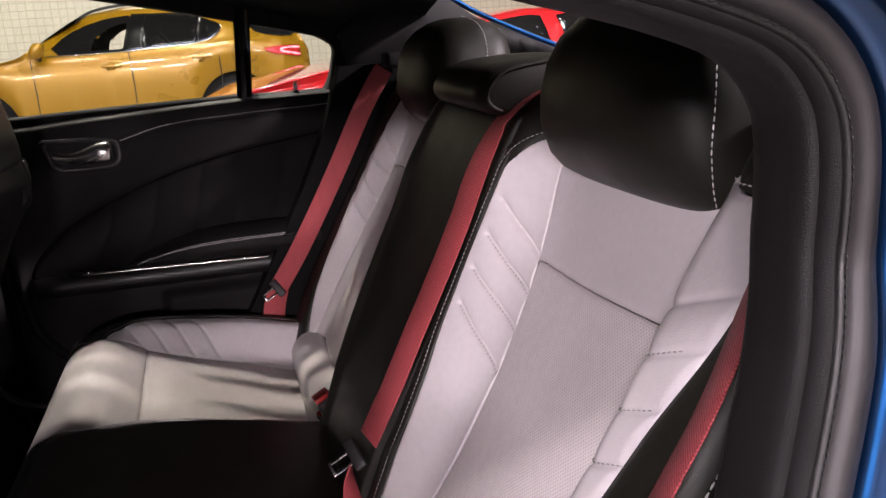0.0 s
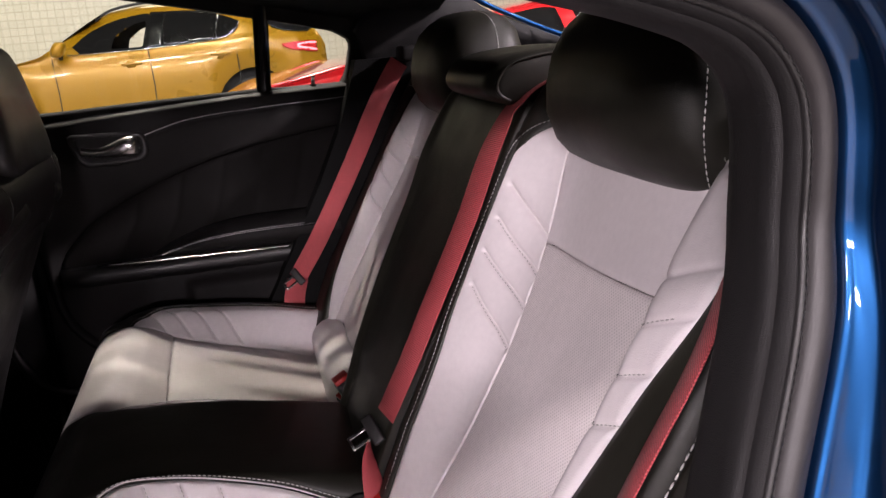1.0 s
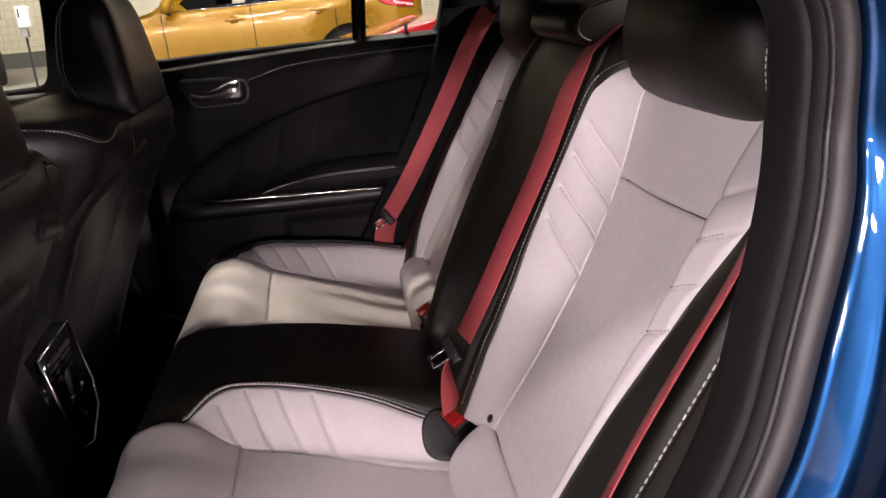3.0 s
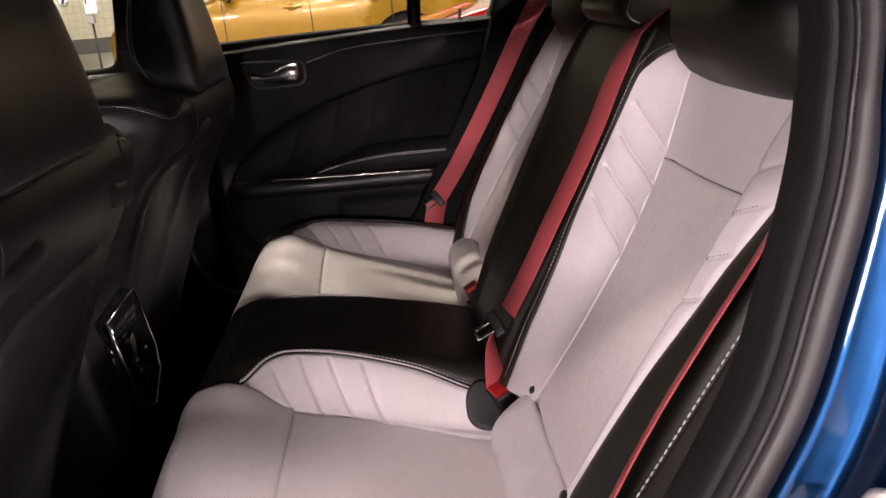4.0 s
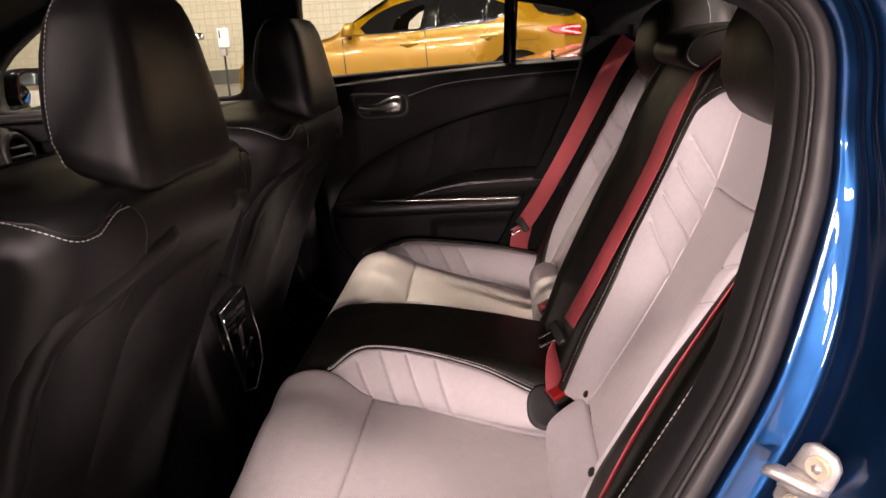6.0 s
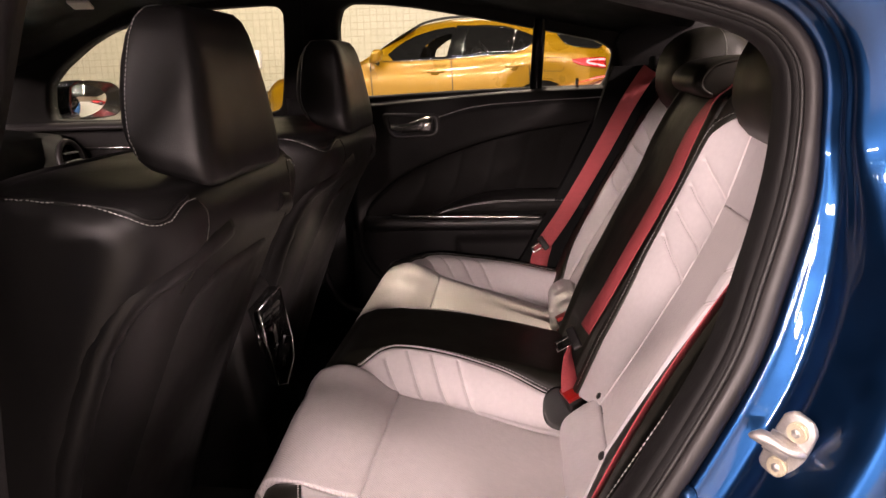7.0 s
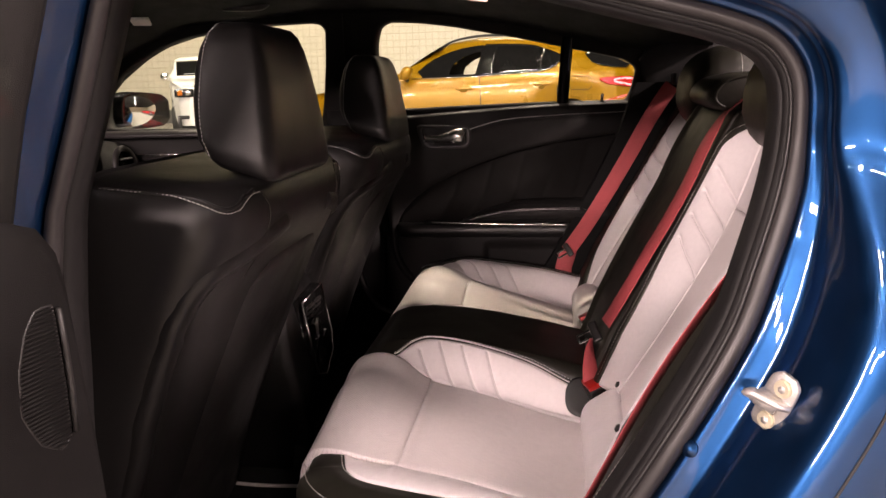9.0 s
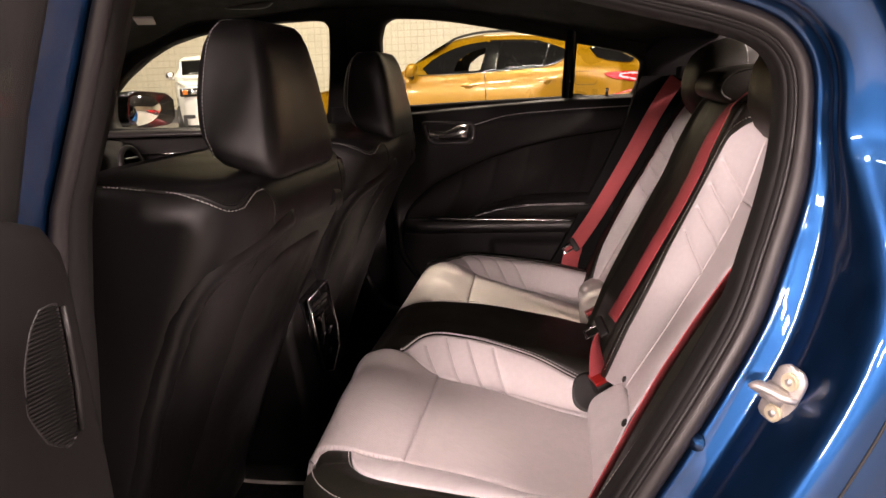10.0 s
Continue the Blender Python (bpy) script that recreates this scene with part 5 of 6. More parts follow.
# ---- the open rear door, seen edge-on beside the pillar ----
od = thing("open_car_door", "open black rear door panel with speaker grille", "car door", (-.62, -1.3, .35))
turn = Matrix.Translation((-.570, -.905, 0)) @ pose(0, 0, 0, 0, 0, -9)


def od_pt(a, d, z):
    """a: outward from the hinge, d: depth into the door."""
    return turn @ Vector((-d, -a, z))


edge = [(-.035, .36), (-.028, .60), (-.015, .78), (-.003, .90), (.0, .935), (.006, .960), (.020, .978), (.05, .988), (.3, .995), (1.0, .99), (1.03, .95), (1.03, .40)]
rings = []
for d, k in ((.012, .0), (.004, .004), (0, .012)):
    rings.append([od_pt(a + (k if a < .5 else -k), d, z - (k if z > .9 else 0)) for a, z in edge])
rings = [[od_pt(a, .11, z) for a, z in edge], [od_pt(a, .03, z) for a, z in edge]] + rings
under(part("door_trim", loft(rings), open_door_vinyl), od)
gr = smooth_loop([(.026, .914), (.024, .885), (.022, .838), (.023, .797), (.034, .790), (.055, .803), (.071, .834), (.068, .870), (.058, .898), (.045, .914)], 4)
cg = (.05, .86)
under(part("grille_frame", tube([od_pt(a, .0005, z) for a, z in gr + gr[:1]], .0014, 8), black_plastic), od)
under(part("grille_edge", tube([od_pt(a, -.0035, z) for a, z in ((.0225, .912), (.020, .88), (.0185, .838), (.0195, .80))], .0026, 8), black_plastic), od)
bm = loft([[od_pt(a, .004, z) for a, z in gr], [od_pt(a, .001, z) for a, z in gr]])
under(part("grille_mesh", bm, gloss_black), od)
for z in np.arange(.793, .912, .0036):
    xs = [a0 + (a1 - a0) * (z - z0) / (z1 - z0) for (a0, z0), (a1, z1) in zip(gr, gr[1:] + gr[:1]) if (z0 - z) * (z1 - z) < 0]
    if len(xs) >= 2:
        under(part("grille_rib", tube([od_pt(min(xs), -.0012, z), od_pt(max(xs), -.0012, z)], .0010, 5), open_door_vinyl), od)
rings = []
for z, x in ((.93, -.655), (1.0, -.637), (1.07, -.618), (1.165, -.585), (1.25, -.555), (1.33, -.525)):
    rings.append([(x, -.868, z), (x + .004, -.880, z), (x - .004, -.892, z), (x - .022, -.912, z), (x - .030, -.915, z), (x - .045, -.90, z), (x - .04, -.86, z)])
under(part("window_frame", loft(rings), door_trim), od)
o = under(part("door_pane", loft([[(-.60 - .16 * (y + .9), y, z) for y in (-.91, -1.85)] for z in (.97, 1.33)], closed=False, caps=False), clear_pane), od)
o.visible_shadow = False
under(part("door_skin", loft([[od_pt(a, d, z) for d, z in ((.11, .36), (.11, .99), (.15, .98), (.16, .70), (.14, .36))] for a in (-.02, 1.02)]), blue_paint), od)

# ---- outside of the sedan ----
def shellbox(name, poly, y0, y1, material=blue_paint):
    return cpart(part(name, prism(poly, y0, y1, "y"), material))


cpart(part("roof_skin", solid(ruled([[(x, y, float(roof_edge(x)) + h) for x in (-1.2, -.9, -.6, -.3, 0, .23)] for y, h in ((-.75, .03), (-.60, .10), (-.2, .13), (.2, .13), (.60, .10), (.755, .03))]), .004), blue_paint))
shellbox("bonnet", [(-1.95, .90), (-2.4, .93), (-3.1, .86), (-3.45, .72), (-3.5, .45), (-3.4, .30), (-2.05, .30), (-1.95, .40)], -.80, .80)
shellbox("boot", [(.97, .28), (1.45, .30), (1.52, .55), (1.50, .98), (1.25, 1.04), (.97, 1.03)], -.80, .80)
shellbox("far_side_skin", [(-1.95, .28), (.97, .28), (.97, 1.0), (.20, 1.0), (-1.95, .93)], .86, .90)
shellbox("front_side_skin", [(-1.95, .28), (-1.02, .28), (-1.02, .95), (-1.95, .92)], -.90, -.86)
o = cpart(part("windscreen", loft([[(-1.95, y, .96), (-1.25, y * .9, 1.27), (-1.25, y * .9, 1.275), (-1.95, y, .965)] for y in (-.70, .70)]), clear_pane, smooth=False))
o.visible_shadow = False
shellbox("firewall", [(-1.95, .28), (-1.90, .28), (-1.90, .96), (-1.95, .96)], -.78, .78, black_plastic)


def wheel(parent, x, y, z, r, side, wid=.22):
    m = Matrix.Translation((x, y, z)) @ pose(0, 0, 0, 90, 0, 0)
    w = under(part("wheel", disc(r * .45, wid * .9, m, 24, .01), alloy), parent)
    rings = []
    for k in range(36):
        t = 2 * math.pi * k / 36
        rings.append([(x + (r + dr) * math.cos(t), y + dy, z + (r + dr) * math.sin(t)) for dr, dy in ((0, -wid * .3), (0, wid * .3), (-.03, wid / 2), (-.11, wid / 2), (-.11, -wid / 2), (-.03, -wid / 2))])
    rings.append(rings[0])
    under(part("tyre", loft(rings, caps=False), tyre), parent)
    for k in range(5):
        t = 2 * math.pi * k / 5
        under(part("spoke", rbox(r * .62, .03, .05, .008, 1, Matrix.Translation((x + r * .36 * math.cos(t), y + side * wid * .40, z + r * .36 * math.sin(t))) @ pose(0, 0, 0, 0, -math.degrees(t), 0)), alloy), parent)
    return w


for x in (-2.6, .50):
    for s in (-1, 1):
        wheel(car, x, s * .80, FLOOR + .345, .345, s)


# ---- other cars in the hall ----
def inside(x, z, poly):
    hit = False
    for (x0, z0), (x1, z1) in zip(poly, poly[1:] + poly[:1]):
        if (z0 > z) != (z1 > z) and x < x0 + (z - z0) * (x1 - x0) / (z1 - z0):
            hit = not hit
    return hit


def fan(poly, at, n=6):
    """A plate spread from the middle of its outline, each ring laid on a surface by at(x, z)."""
    cx, cz = sum(p[0] for p in poly) / len(poly), sum(p[1] for p in poly) / len(poly)
    full = [((x0 * (3 - q) + x1 * q) / 3, (z0 * (3 - q) + z1 * q) / 3) for (x0, z0), (x1, z1) in zip(poly, poly[1:] + poly[:1]) for q in range(3)]
    bm = bmesh.new()
    c = bm.verts.new(at(cx, cz))
    vs = [[bm.verts.new(at(cx + (x - cx) * k / n, cz + (z - cz) * k / n)) for x, z in full] for k in range(1, n + 1)]
    for i in range(len(full)):
        j = (i + 1) % len(full)
        bm.faces.new((c, vs[0][j], vs[0][i]))
        for a, b in zip(vs[:-1], vs[1:]):
            bm.faces.new((a[i], a[j], b[j], b[i]))
    bmesh.ops.recalc_face_normals(bm, faces=bm.faces)
    return bm


def rings_of(outer, hole, n=40):
    """The rim of a hole and the outline round it, met along rays from the hole's middle."""
    cx, cz = sum(p[0] for p in hole) / len(hole), sum(p[1] for p in hole) / len(hole)
    def reach(poly, dx, dz):
        best = 0.0
        for (x0, z0), (x1, z1) in zip(poly, poly[1:] + poly[:1]):
            ex, ez = x1 - x0, z1 - z0
            det = dx * ez - dz * ex
            if abs(det) > 1e-9:
                k = ((x0 - cx) * ez - (z0 - cz) * ex) / det
                u = ((x0 - cx) * dz - (z0 - cz) * dx) / det
                if k > 0 and -1e-6 <= u <= 1 + 1e-6:
                    best = max(best, k)
        return best
    out = []
    for poly, k in ((outer, 1.0), (hole, .88)):
        out.append([(cx + math.cos(q) * reach(poly, math.cos(q), math.sin(q)) * k, cz + math.sin(q) * reach(poly, math.cos(q), math.sin(q)) * k) for q in (2 * math.pi * i / n for i in range(n))])
    return out


def vehicle(name, label, paint, m, L, zr, zb, windows, half=.94, wheels=(.85, 3.67), tail=True, door_x=(1.55, 2.62, 3.45), glass=None, lit=True, roof_k=.62, screen_k=.72, mirror=None, see=None, screen=None, panes=(), lines=(), frame_of=None, handles=None):
    """A car from stations along its length: zr roof or bonnet line, zb waist line, as (x, z) pairs; its near side faces -y."""
    t = thing(name, label, "car", m.translation)
    xs = np.linspace(0.02, L - .02, 110)
    hw = half * np.interp(xs, [0, .15, .5, 1.0, L - .9, L - .35, L - .08, L], [.55, .78, .93, 1, 1, .95, .80, .66])
    top, belt = np.interp(xs, *zip(*zr)), np.interp(xs, *zip(*zb))
    def section(i, s):
        zt, zw, h = top[i], min(belt[i], top[i] - .015), hw[i]
        gh = max(0.0, zt - zw)
        k = float(sst(gh / .35))
        rf = h * (1 - (1 - roof_k) * k)
        arch = min(abs(xs[i] - wx) for wx in wheels)
        zl = .28 + (max(0, .46**2 - arch**2) ** .5 if arch < .46 else 0) * 1.12
        zl = min(zl, zw - .1)
        pts = [(h * .93, zl), (h * .975, zl + (zw - zl) * .25), (h * .985, zl + (zw - zl) * .5), (h, zl + (zw - zl) * .74), (h * .975, zl + (zw - zl) * .93), (h * .94, zw),
               *[(float(np.interp(q, (0, .5, .86), (h * .94, h * .94 + (rf - h * .94) * .5 + .01 * k, rf + .01))), zw + gh * q) for q in (.12, .24, .37, .5, .62, .74, .86)], (rf * .88, zw + gh * .96), (rf * .5, zt), (0, zt + .005)]
        return [(xs[i], s * y, z) for y, z in pts]
    rings = [section(i, -1) + section(i, 1)[-2::-1] for i in range(len(xs))]
    bm = loft(rings, closed=False, caps=False)
    if see:
        bm.faces.ensure_lookup_table()
        gone = []
        for f in bm.faces:
            c = f.calc_center_median()
            if abs(c.y) > .5 and inside(c.x, c.z, see):
                gone.append(f)
        bmesh.ops.delete(bm, geom=gone, context="FACES")
    for ring in (rings[0], rings[-1]):
        bm.faces.new([bm.verts.new(p) for p in ring])
    bmesh.ops.transform(bm, matrix=m, verts=bm.verts)
    under(part("body", bm, paint), t)
    def at(x, z, s, out=.006):
        """A point on the side at a height above the car's floor line."""
        i = int(np.argmin(np.abs(xs - x)))
        sec = section(i, 1)
        return m @ Vector((x, s * (float(np.interp(z, [p[2] for p in sec], [p[1] for p in sec])) + out), z))
    for s in (-1, 1):
        for nm, poly, material, out in panes:
            under(part(nm, solid(fan(poly, lambda x, z: at(x, z, s, out)), .003), material), t)
        for nm, line, r, material, out in lines:
            under(part(nm, tube([at(x, z, s, out) for x, z in line], r, 6), material), t)
        if see:
            for out in (.014, -.03):
                a, b = rings_of(frame_of, see)
                under(part("window_frame", loft([[at(x0 + (x1 - x0) * k / 5, z0 + (z1 - z0) * k / 5, s, out) for (x0, z0), (x1, z1) in zip(a, b)] for k in range(6)], caps=False), gloss_black), t)
    def side_pt(x, f, s, out=.004):
        """A point on the glasshouse: f = 0 at the waist, 1 at the roof rail."""
        h = float(np.interp(x, xs, hw)); zt = float(np.interp(x, xs, top)); zw = min(float(np.interp(x, xs, belt)), zt - .015)
        gh = zt - zw; k = float(sst(gh / .35)); rf = h * (1 - (1 - roof_k) * k)
        if f <= .5:
            y, z = h * .94 + ((h * .94 + (rf - h * .94) * .5 + .01 * k) - h * .94) * f * 2, zw + gh * f
        else:
            ym = h * .94 + (rf - h * .94) * .5 + .01 * k
            y, z = ym + (rf + .01 - ym) * (f - .5) / .36, zw + gh * f
        return m @ Vector((x, s * (y + out), z))
    for s in (-1, 1):
        for xa, xb, fa, fb, ft0, ft1 in windows:
            rows = []
            for k in range(13):
                u = k / 12
                x = xa + (xb - xa) * u
                lo = fa + (fb - fa) * u
                hi = ft0 + (ft1 - ft0) * u
                hi = max(lo + .02, hi - .06 * (abs(2 * u - 1) ** 6))
                rows.append([side_pt(x, lo + (hi - lo) * v / 6, s, .006) for v in range(7)])
            under(part("window", solid(ruled(rows), .002), glass or car_glass), t)
            if lit:
                under(part("window_trim", tube([r[0] for r in rows], .010, 6), chrome if paint is not white_paint else black_plastic), t)
        for dx in door_x:
            h = float(np.interp(dx, xs, hw)); zw = float(np.interp(dx, xs, belt))
            zl = .30
            pts = [m @ Vector((dx + .02 * math.sin(q * 3), s * (h * kk + .002), zl + (zw - zl) * q)) for q, kk in ((.05, .935), (.25, .975), (.5, .985), (.74, 1.0), (.93, .975), (1, .94))]
            under(part("door_gap", tube(pts, .006, 6), tyre), t)
        for hx in (handles or ([door_x[1] - .27, door_x[2] - .05] if len(door_x) > 2 else [])):
            h = float(np.interp(hx, xs, hw)); zw = float(np.interp(hx, xs, belt))
            under(part("door_handle", rbox(.22, .035, .034, .012, 2, m @ Matrix.Translation((hx, s * (h * .99 + .012), .30 + (zw - .30) * .82))), paint), t)
            under(part("handle_cup", disc(.055, .004, m @ Matrix.Translation((hx - .01, s * (h * .992 + .002), .30 + (zw - .30) * .81)) @ pose(0, 0, 0, 90, 0, 0), 24), paint), t)
        wx = door_x[0] + .10
        h = float(np.interp(wx, xs, hw)); zw = float(np.interp(wx, xs, belt))
        rr = [superring(wx - .02 + .05 * q, s * (h * .94 + .14), .075 * kk, .11 * kk, zw + .10 + dz, 20, 2.6) for dz, kk, q in ((-.09, .55, 0), (-.06, .9, .3), (0, 1, .6), (.05, .9, 1), (.075, .5, 1))]
        bm = loft(rr)
        bmesh.ops.transform(bm, matrix=m, verts=bm.verts)
        under(part("wing_mirror", bm, mirror or paint), t)
        under(part("mirror_stalk", tube([m @ Vector((wx, s * h * .93, zw - .01)), m @ Vector((wx, s * (h * .94 + .08), zw + .04))], .025, 8), tyre), t)
        for w in wheels:
            mm = m @ Matrix.Translation((w, s * (half - .13), .34))
            rings2 = []
            for k in range(36):
                a = 2 * math.pi * k / 36
                rings2.append([mm @ Vector(((.345 + dr) * math.cos(a), dy, (.345 + dr) * math.sin(a))) for dr, dy in ((0, -.07), (0, .07), (-.03, .11), (-.10, .11), (-.10, -.11), (-.03, -.11))])
            rings2.append(rings2[0])
            under(part("wheel_housing", disc(.45, .30, m @ Matrix.Translation((w, s * (half - .36), .38)) @ pose(0, 0, 0, 90, 0, 0), 32), tyre), t)
            tw = under(part("tyre", loft(rings2, caps=False), tyre), t)
            under(part("rim", disc(.24, .16, mm @ pose(0, 0, 0, 90, 0, 0), 30, .01), alloy), t)
        if tail:
            shape = [(4.03, 1.035), (4.14, 1.048), (4.25, 1.052), (4.36, 1.05), (4.46, 1.045), (4.46, .97), (4.46, .915), (4.36, .925), (4.25, .945), (4.13, .965), (4.06, 1.0)]
            under(part("tail_lamp", solid(fan(shape, lambda x, z: at(x, z, s, .016)), .006), red_paint, None, "red tail lamp"), t)
            band_line = [(4.45, 1.022), (4.36, 1.028), (4.27, 1.022), (4.22, 1.005), (4.25, .985), (4.33, .968), (4.45, .942)]
            under(part("light_band", tube([at(p.x, p.z, s, .02) for p in catmull([(x, 0, z) for x, z in band_line], 4)], .013, 8), tail_red, None, "glowing light band"), t)
    if screen:
        rows = []
        for k in range(9):
            x = screen[0] + (screen[1] - screen[0]) * k / 8
            h = float(np.interp(x, xs, hw)) * screen_k
            zt = float(np.interp(x, xs, top))
            rows.append([m @ Vector((x - .01, h * v / 4, zt + .014 - .02 * abs(v / 4) ** 2)) for v in range(-4, 5)])
        under(part("windscreen", solid(ruled(rows), .003), car_glass), t)
    return t


SUV_R = [(0, .72), (.25, .92), (1.0, 1.02), (1.38, 1.10), (1.49, 1.18), (1.85, 1.40), (2.13, 1.55), (2.49, 1.605), (2.88, 1.61), (3.42, 1.56), (3.74, 1.49), (3.95, 1.42), (4.22, 1.33), (4.47, 1.21), (4.53, 1.09), (4.6, .95)]
SUV_B = [(0, .70), (.25, .88), (1.35, 1.05), (1.73, 1.08), (2.5, 1.095), (3.3, 1.13), (3.6, 1.16), (4.2, 1.13), (4.5, 1.05), (4.6, .92)]
FRONT = [(1.68, 1.098), (1.75, 1.225), (1.96, 1.355), (2.12, 1.415), (2.29, 1.462), (2.46, 1.487), (2.62, 1.50), (2.49, 1.105)]
SEE = [(2.10, 1.105), (2.16, 1.25), (2.32, 1.36), (2.44, 1.405), (2.585, 1.435), (2.495, 1.107)]
POST = [(2.62, 1.50), (2.74, 1.495), (2.68, 1.117), (2.49, 1.105)]
REAR = [(2.745, 1.495), (3.0, 1.49), (3.21, 1.47), (3.33, 1.432), (3.29, 1.147), (2.99, 1.130), (2.685, 1.117)]
QUARTER = [(3.345, 1.428), (3.42, 1.40), (3.50, 1.367), (3.57, 1.33), (3.555, 1.27), (3.50, 1.215), (3.42, 1.175), (3.305, 1.147)]
TAILGATE = [(3.86, 1.35), (3.96, 1.388), (4.08, 1.35), (4.21, 1.308), (4.43, 1.20), (4.37, 1.16), (4.25, 1.165), (4.08, 1.19), (3.95, 1.235)]
BAND = [(2.60, 1.508), (2.74, 1.504), (3.0, 1.499), (3.21, 1.479), (3.34, 1.438), (3.42, 1.409), (3.50, 1.376), (3.585, 1.334), (3.565, 1.265), (3.51, 1.207), (3.42, 1.167), (3.29, 1.139), (2.99, 1.122), (2.68, 1.108), (2.48, 1.098)]
SILL = [(1.66, 1.092), (2.0, 1.092), (2.49, 1.099), (2.99, 1.124), (3.29, 1.141), (3.42, 1.169), (3.505, 1.209), (3.562, 1.268), (3.578, 1.33)]
FLAP = [(3.70, 1.07), (3.91, 1.065), (3.94, 1.04), (3.94, .93), (3.91, .90), (3.70, .905), (3.67, .93), (3.67, 1.04), (3.70, 1.07)]
vehicle("yellow_suv", "ochre yellow metallic sport utility car parked in the hall", yellow_paint, Matrix.Translation((-3.64, 9.94, FLOOR)), 4.6, SUV_R, SUV_B, (), see=SEE, frame_of=FRONT, screen=(1.42, 2.05), door_x=(1.50, 2.53, 3.50), handles=(2.34, 3.33),
        panes=[("window_surround", BAND, gloss_black, .008), ("pillar_cover", POST, gloss_black, .014), ("window", REAR, car_glass, .014), ("quarter_window", QUARTER, car_glass, .014), ("rear_side_glass", TAILGATE, car_glass, .014)],
        lines=[("window_trim", SILL, .006, chrome, .016), ("fuel_flap", FLAP, .004, tyre, .001)])
suv = bpy.data.objects["yellow_suv"]
for s in (-1, 1):
    line = [(-3.64 + x, 9.94 + s * .53, FLOOR + float(np.interp(x, *zip(*SUV_R))) + dz) for x, dz in ((1.98, -.02), (2.05, .0), (2.2, .010), (2.5, .012), (2.88, .010), (3.2, .010), (3.5, .004), (3.62, -.02))]
    under(part("roof_rail", tube(catmull(line, 5), .016, 8), tyre), suv)
under(part("window_label", rbox(.13, .004, .085, .001, 1, Matrix.Translation((-3.64 + 2.765, 9.94 - .845, FLOOR + 1.172)) @ pose(0, 0, 0, -14, 0, 0)), mat("label_pink", (.55, .16, .17), .5), None, "small red and white label"), suv)
CP_R = [(0, .52), (.2, .66), (.5, .79), (1.05, .895), (1.3, .905), (1.55, .93), (2.05, 1.14), (2.5, 1.205), (3.0, 1.19), (3.6, 1.06), (4.1, .95), (4.5, .85)]
CP_B = [(0, .50), (.5, .76), (1.3, .87), (2.2, .90), (3.6, .94), (4.5, .82)]
CP_W = [(1.75, 2.55, .12, .10, .84, .84), (2.66, 3.4, .10, .2, .84, .70)]
vehicle("red_coupe", "glossy red low coupe parked beside the sedan", red_paint, Matrix.Translation((-.60, 4.92, FLOOR)), 4.5, CP_R, CP_B, CP_W, half=.92, wheels=(.80, 3.55), door_x=(1.45, 2.62), screen=(1.58, 2.1), tail=False)
TR_R = [(0, .85), (.06, 1.12), (.5, 1.22), (1.0, 1.29), (1.13, 1.33), (1.62, 1.70), (1.9, 1.79), (3.9, 1.78), (4.8, 1.6)]
TR_B = [(0, .84), (.5, 1.16), (1.0, 1.23), (1.3, 1.25), (4.8, 1.27)]
TR_W = [(1.75, 2.6, .10, .08, .84, .84), (2.7, 3.7, .08, .08, .84, .84)]
tm = Matrix.Translation((-7.32, 15.4, FLOOR)) @ pose(0, 0, 0, 0, 0, 113.5)
wt = vehicle("white_suv", "white boxy sport utility car seen from its front", white_paint, tm, 4.8, TR_R, TR_B, TR_W, half=1.0, wheels=(.95, 3.8), door_x=(1.5, 2.65, 3.7), screen=(1.16, 1.60), tail=False, roof_k=.86, screen_k=.82, mirror=chrome)
amber = mat("amber_lens", (.55, .16, .02), .2)
for s in (-1, 1):
    under(part("headlamp", rbox(.16, .40, .18, .04, 3, tm @ Matrix.Translation((.07, s * .66, .97)) @ pose(0, 0, 0, 0, 0, -s * 8)), gloss_black), wt)
    under(part("headlamp_lens", rbox(.04, .12, .10, .03, 3, tm @ Matrix.Translation((-.010, s * .58, .97))), chrome), wt)
    under(part("turn_lens", rbox(.04, .11, .10, .03, 3, tm @ Matrix.Translation((.006, s * .75, .97))), amber, None, "amber turn lens"), wt)
    under(part("fog_surround", rbox(.10, .08, .24, .02, 2, tm @ Matrix.Translation((.09, s * .80, .36))), tyre), wt)
    under(part("fog_bar", rbox(.10, .32, .08, .02, 2, tm @ Matrix.Translation((.085, s * .68, .46))), tyre), wt)
under(part("bonnet_gap", tube([tm @ Vector((x, y, z)) for x, y, z in ((.16, -.70, 1.12), (.06, -.50, 1.11), (.05, 0, 1.11), (.06, .50, 1.11), (.16, .70, 1.12))], .008, 6), tyre), wt)
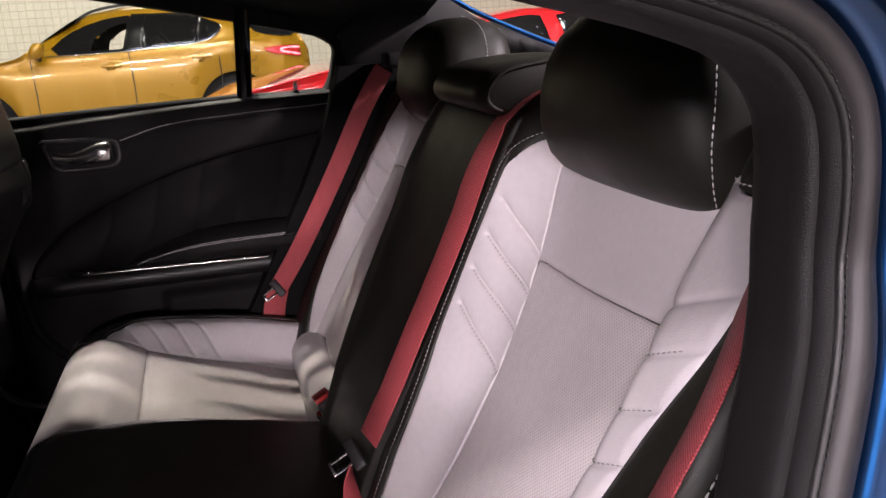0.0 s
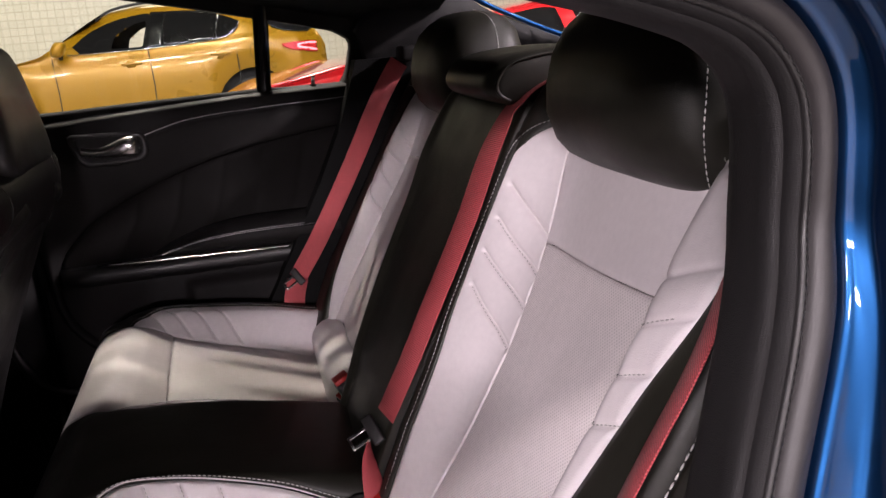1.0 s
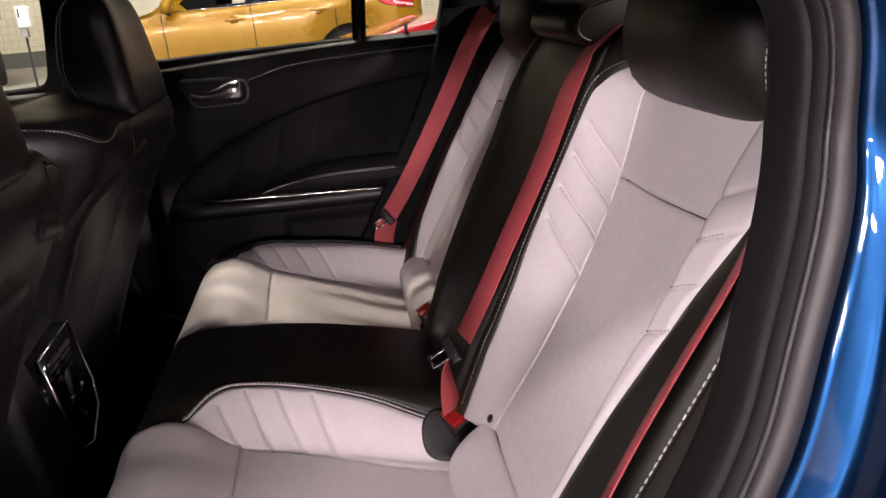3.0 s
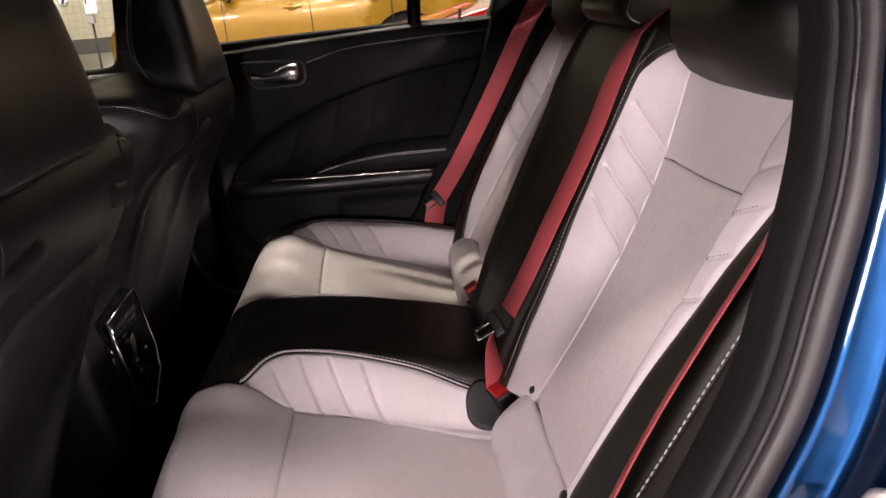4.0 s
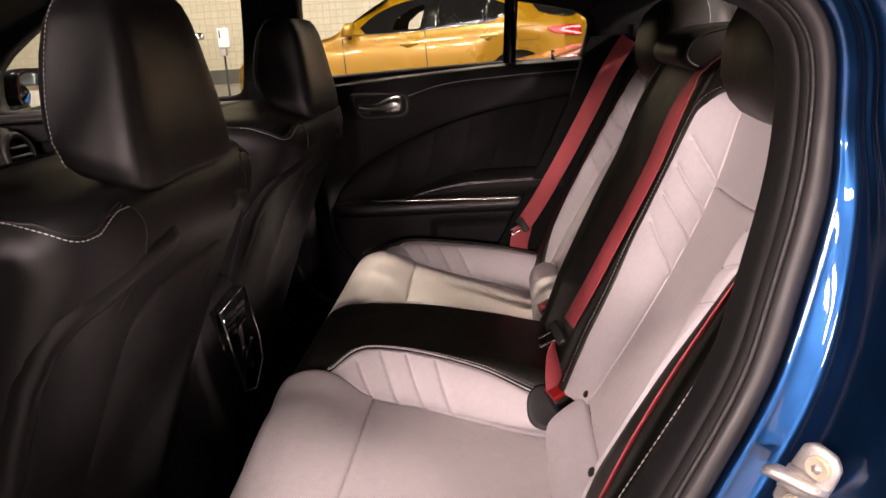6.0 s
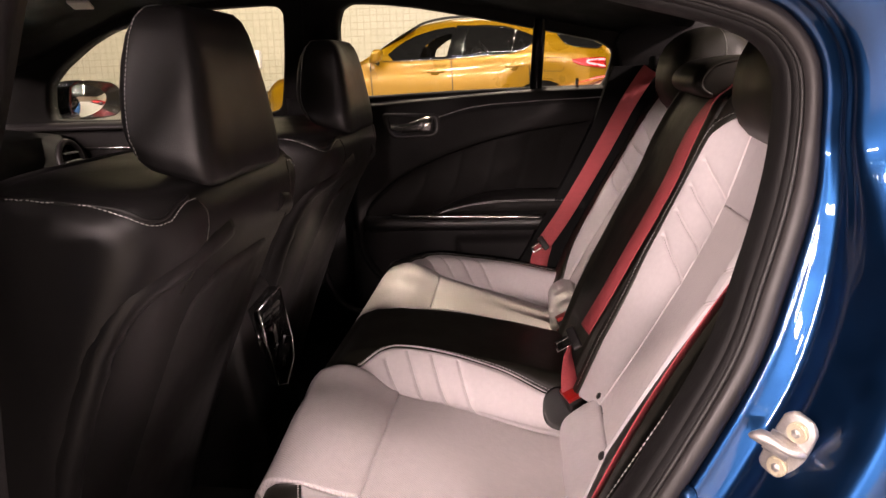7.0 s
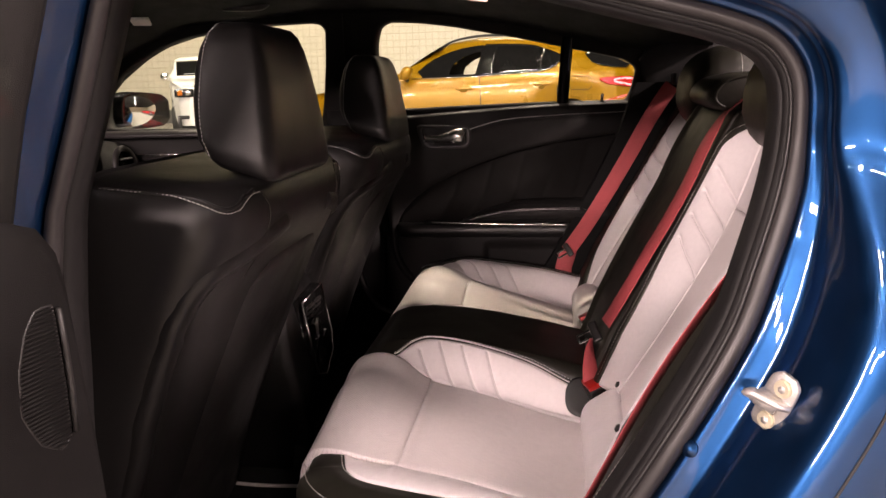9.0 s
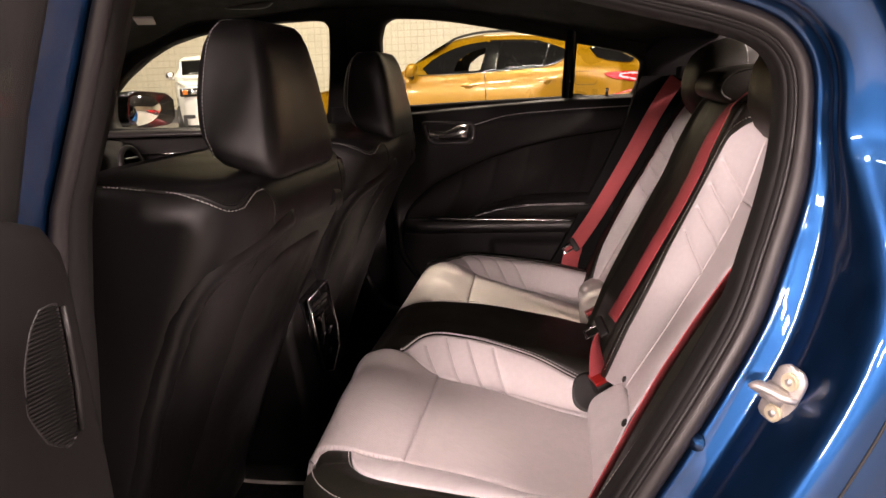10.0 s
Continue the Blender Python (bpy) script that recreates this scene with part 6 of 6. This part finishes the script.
under(part("grille", rbox(.05, .80, .28, .02, 2, tm @ Matrix.Translation((.02, 0, .84))), tyre), wt)
for k in range(4):
    under(part("grille_bar", rbox(.03, .78, .02, .006, 2, tm @ Matrix.Translation((-.008, 0, .74 + .065 * k))), chrome), wt)

# hand-cleanser stand by the wall
sd = thing("sanitiser_stand", "white dispenser on a thin dark post", "dispenser stand", (-3.30, 8.0, FLOOR))
under(part("foot", disc(.16, .015, Matrix.Translation((-3.30, 8.0, FLOOR + .0085)), 32, .004), tyre), sd)
under(part("post", tube([(-3.30, 8.0, FLOOR + .01), (-3.30, 8.0, 1.06)], .012, 12), tyre), sd)
under(part("drip_tray", rbox(.07, .08, .09, .008, 2, Matrix.Translation((-3.30, 7.98, 1.065))), mat("grey_plastic", (.30, .29, .27), .5)), sd)
under(part("dispenser", rbox(.125, .11, .215, .022, 3, Matrix.Translation((-3.272, 7.97, 1.222))), white_paint), sd)
under(part("level_window", rbox(.014, .01, .09, .003, 2, Matrix.Translation((-3.30, 7.912, 1.262))), tyre), sd)

# lamp banks: unseen housings on poles from the ceiling, the added fill included
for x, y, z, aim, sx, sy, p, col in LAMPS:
    hl = thing("hall_light", "unseen black lamp bank hanging from the hall ceiling", "ceiling light", (x, y, HALL[4]), group="hall lights")
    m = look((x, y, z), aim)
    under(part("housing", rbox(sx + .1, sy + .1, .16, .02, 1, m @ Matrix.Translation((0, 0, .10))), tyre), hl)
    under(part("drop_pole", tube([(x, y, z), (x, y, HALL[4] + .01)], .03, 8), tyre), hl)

# small downlights in the hall ceiling
down = thing("downlight", "small bright round downlight in the hall ceiling", "ceiling light", (-4, -4, HALL[4]), group="hall downlights")
under(part("rim", disc(.18, .10, Matrix.Translation((-4, -4, HALL[4] - .05)), 24), tyre), down)
under(part("lens", disc(.12, .02, Matrix.Translation((-4, -4, HALL[4] - .11)), 24), lamp_panel), down)
for i in range(7):
    for j in range(6):
        if (i, j) != (2, 2):
            copy_thing(down, Matrix.Translation((-10 + 3.0 * i + .4 * (j % 2), -10 + 3.0 * j, HALL[4])))
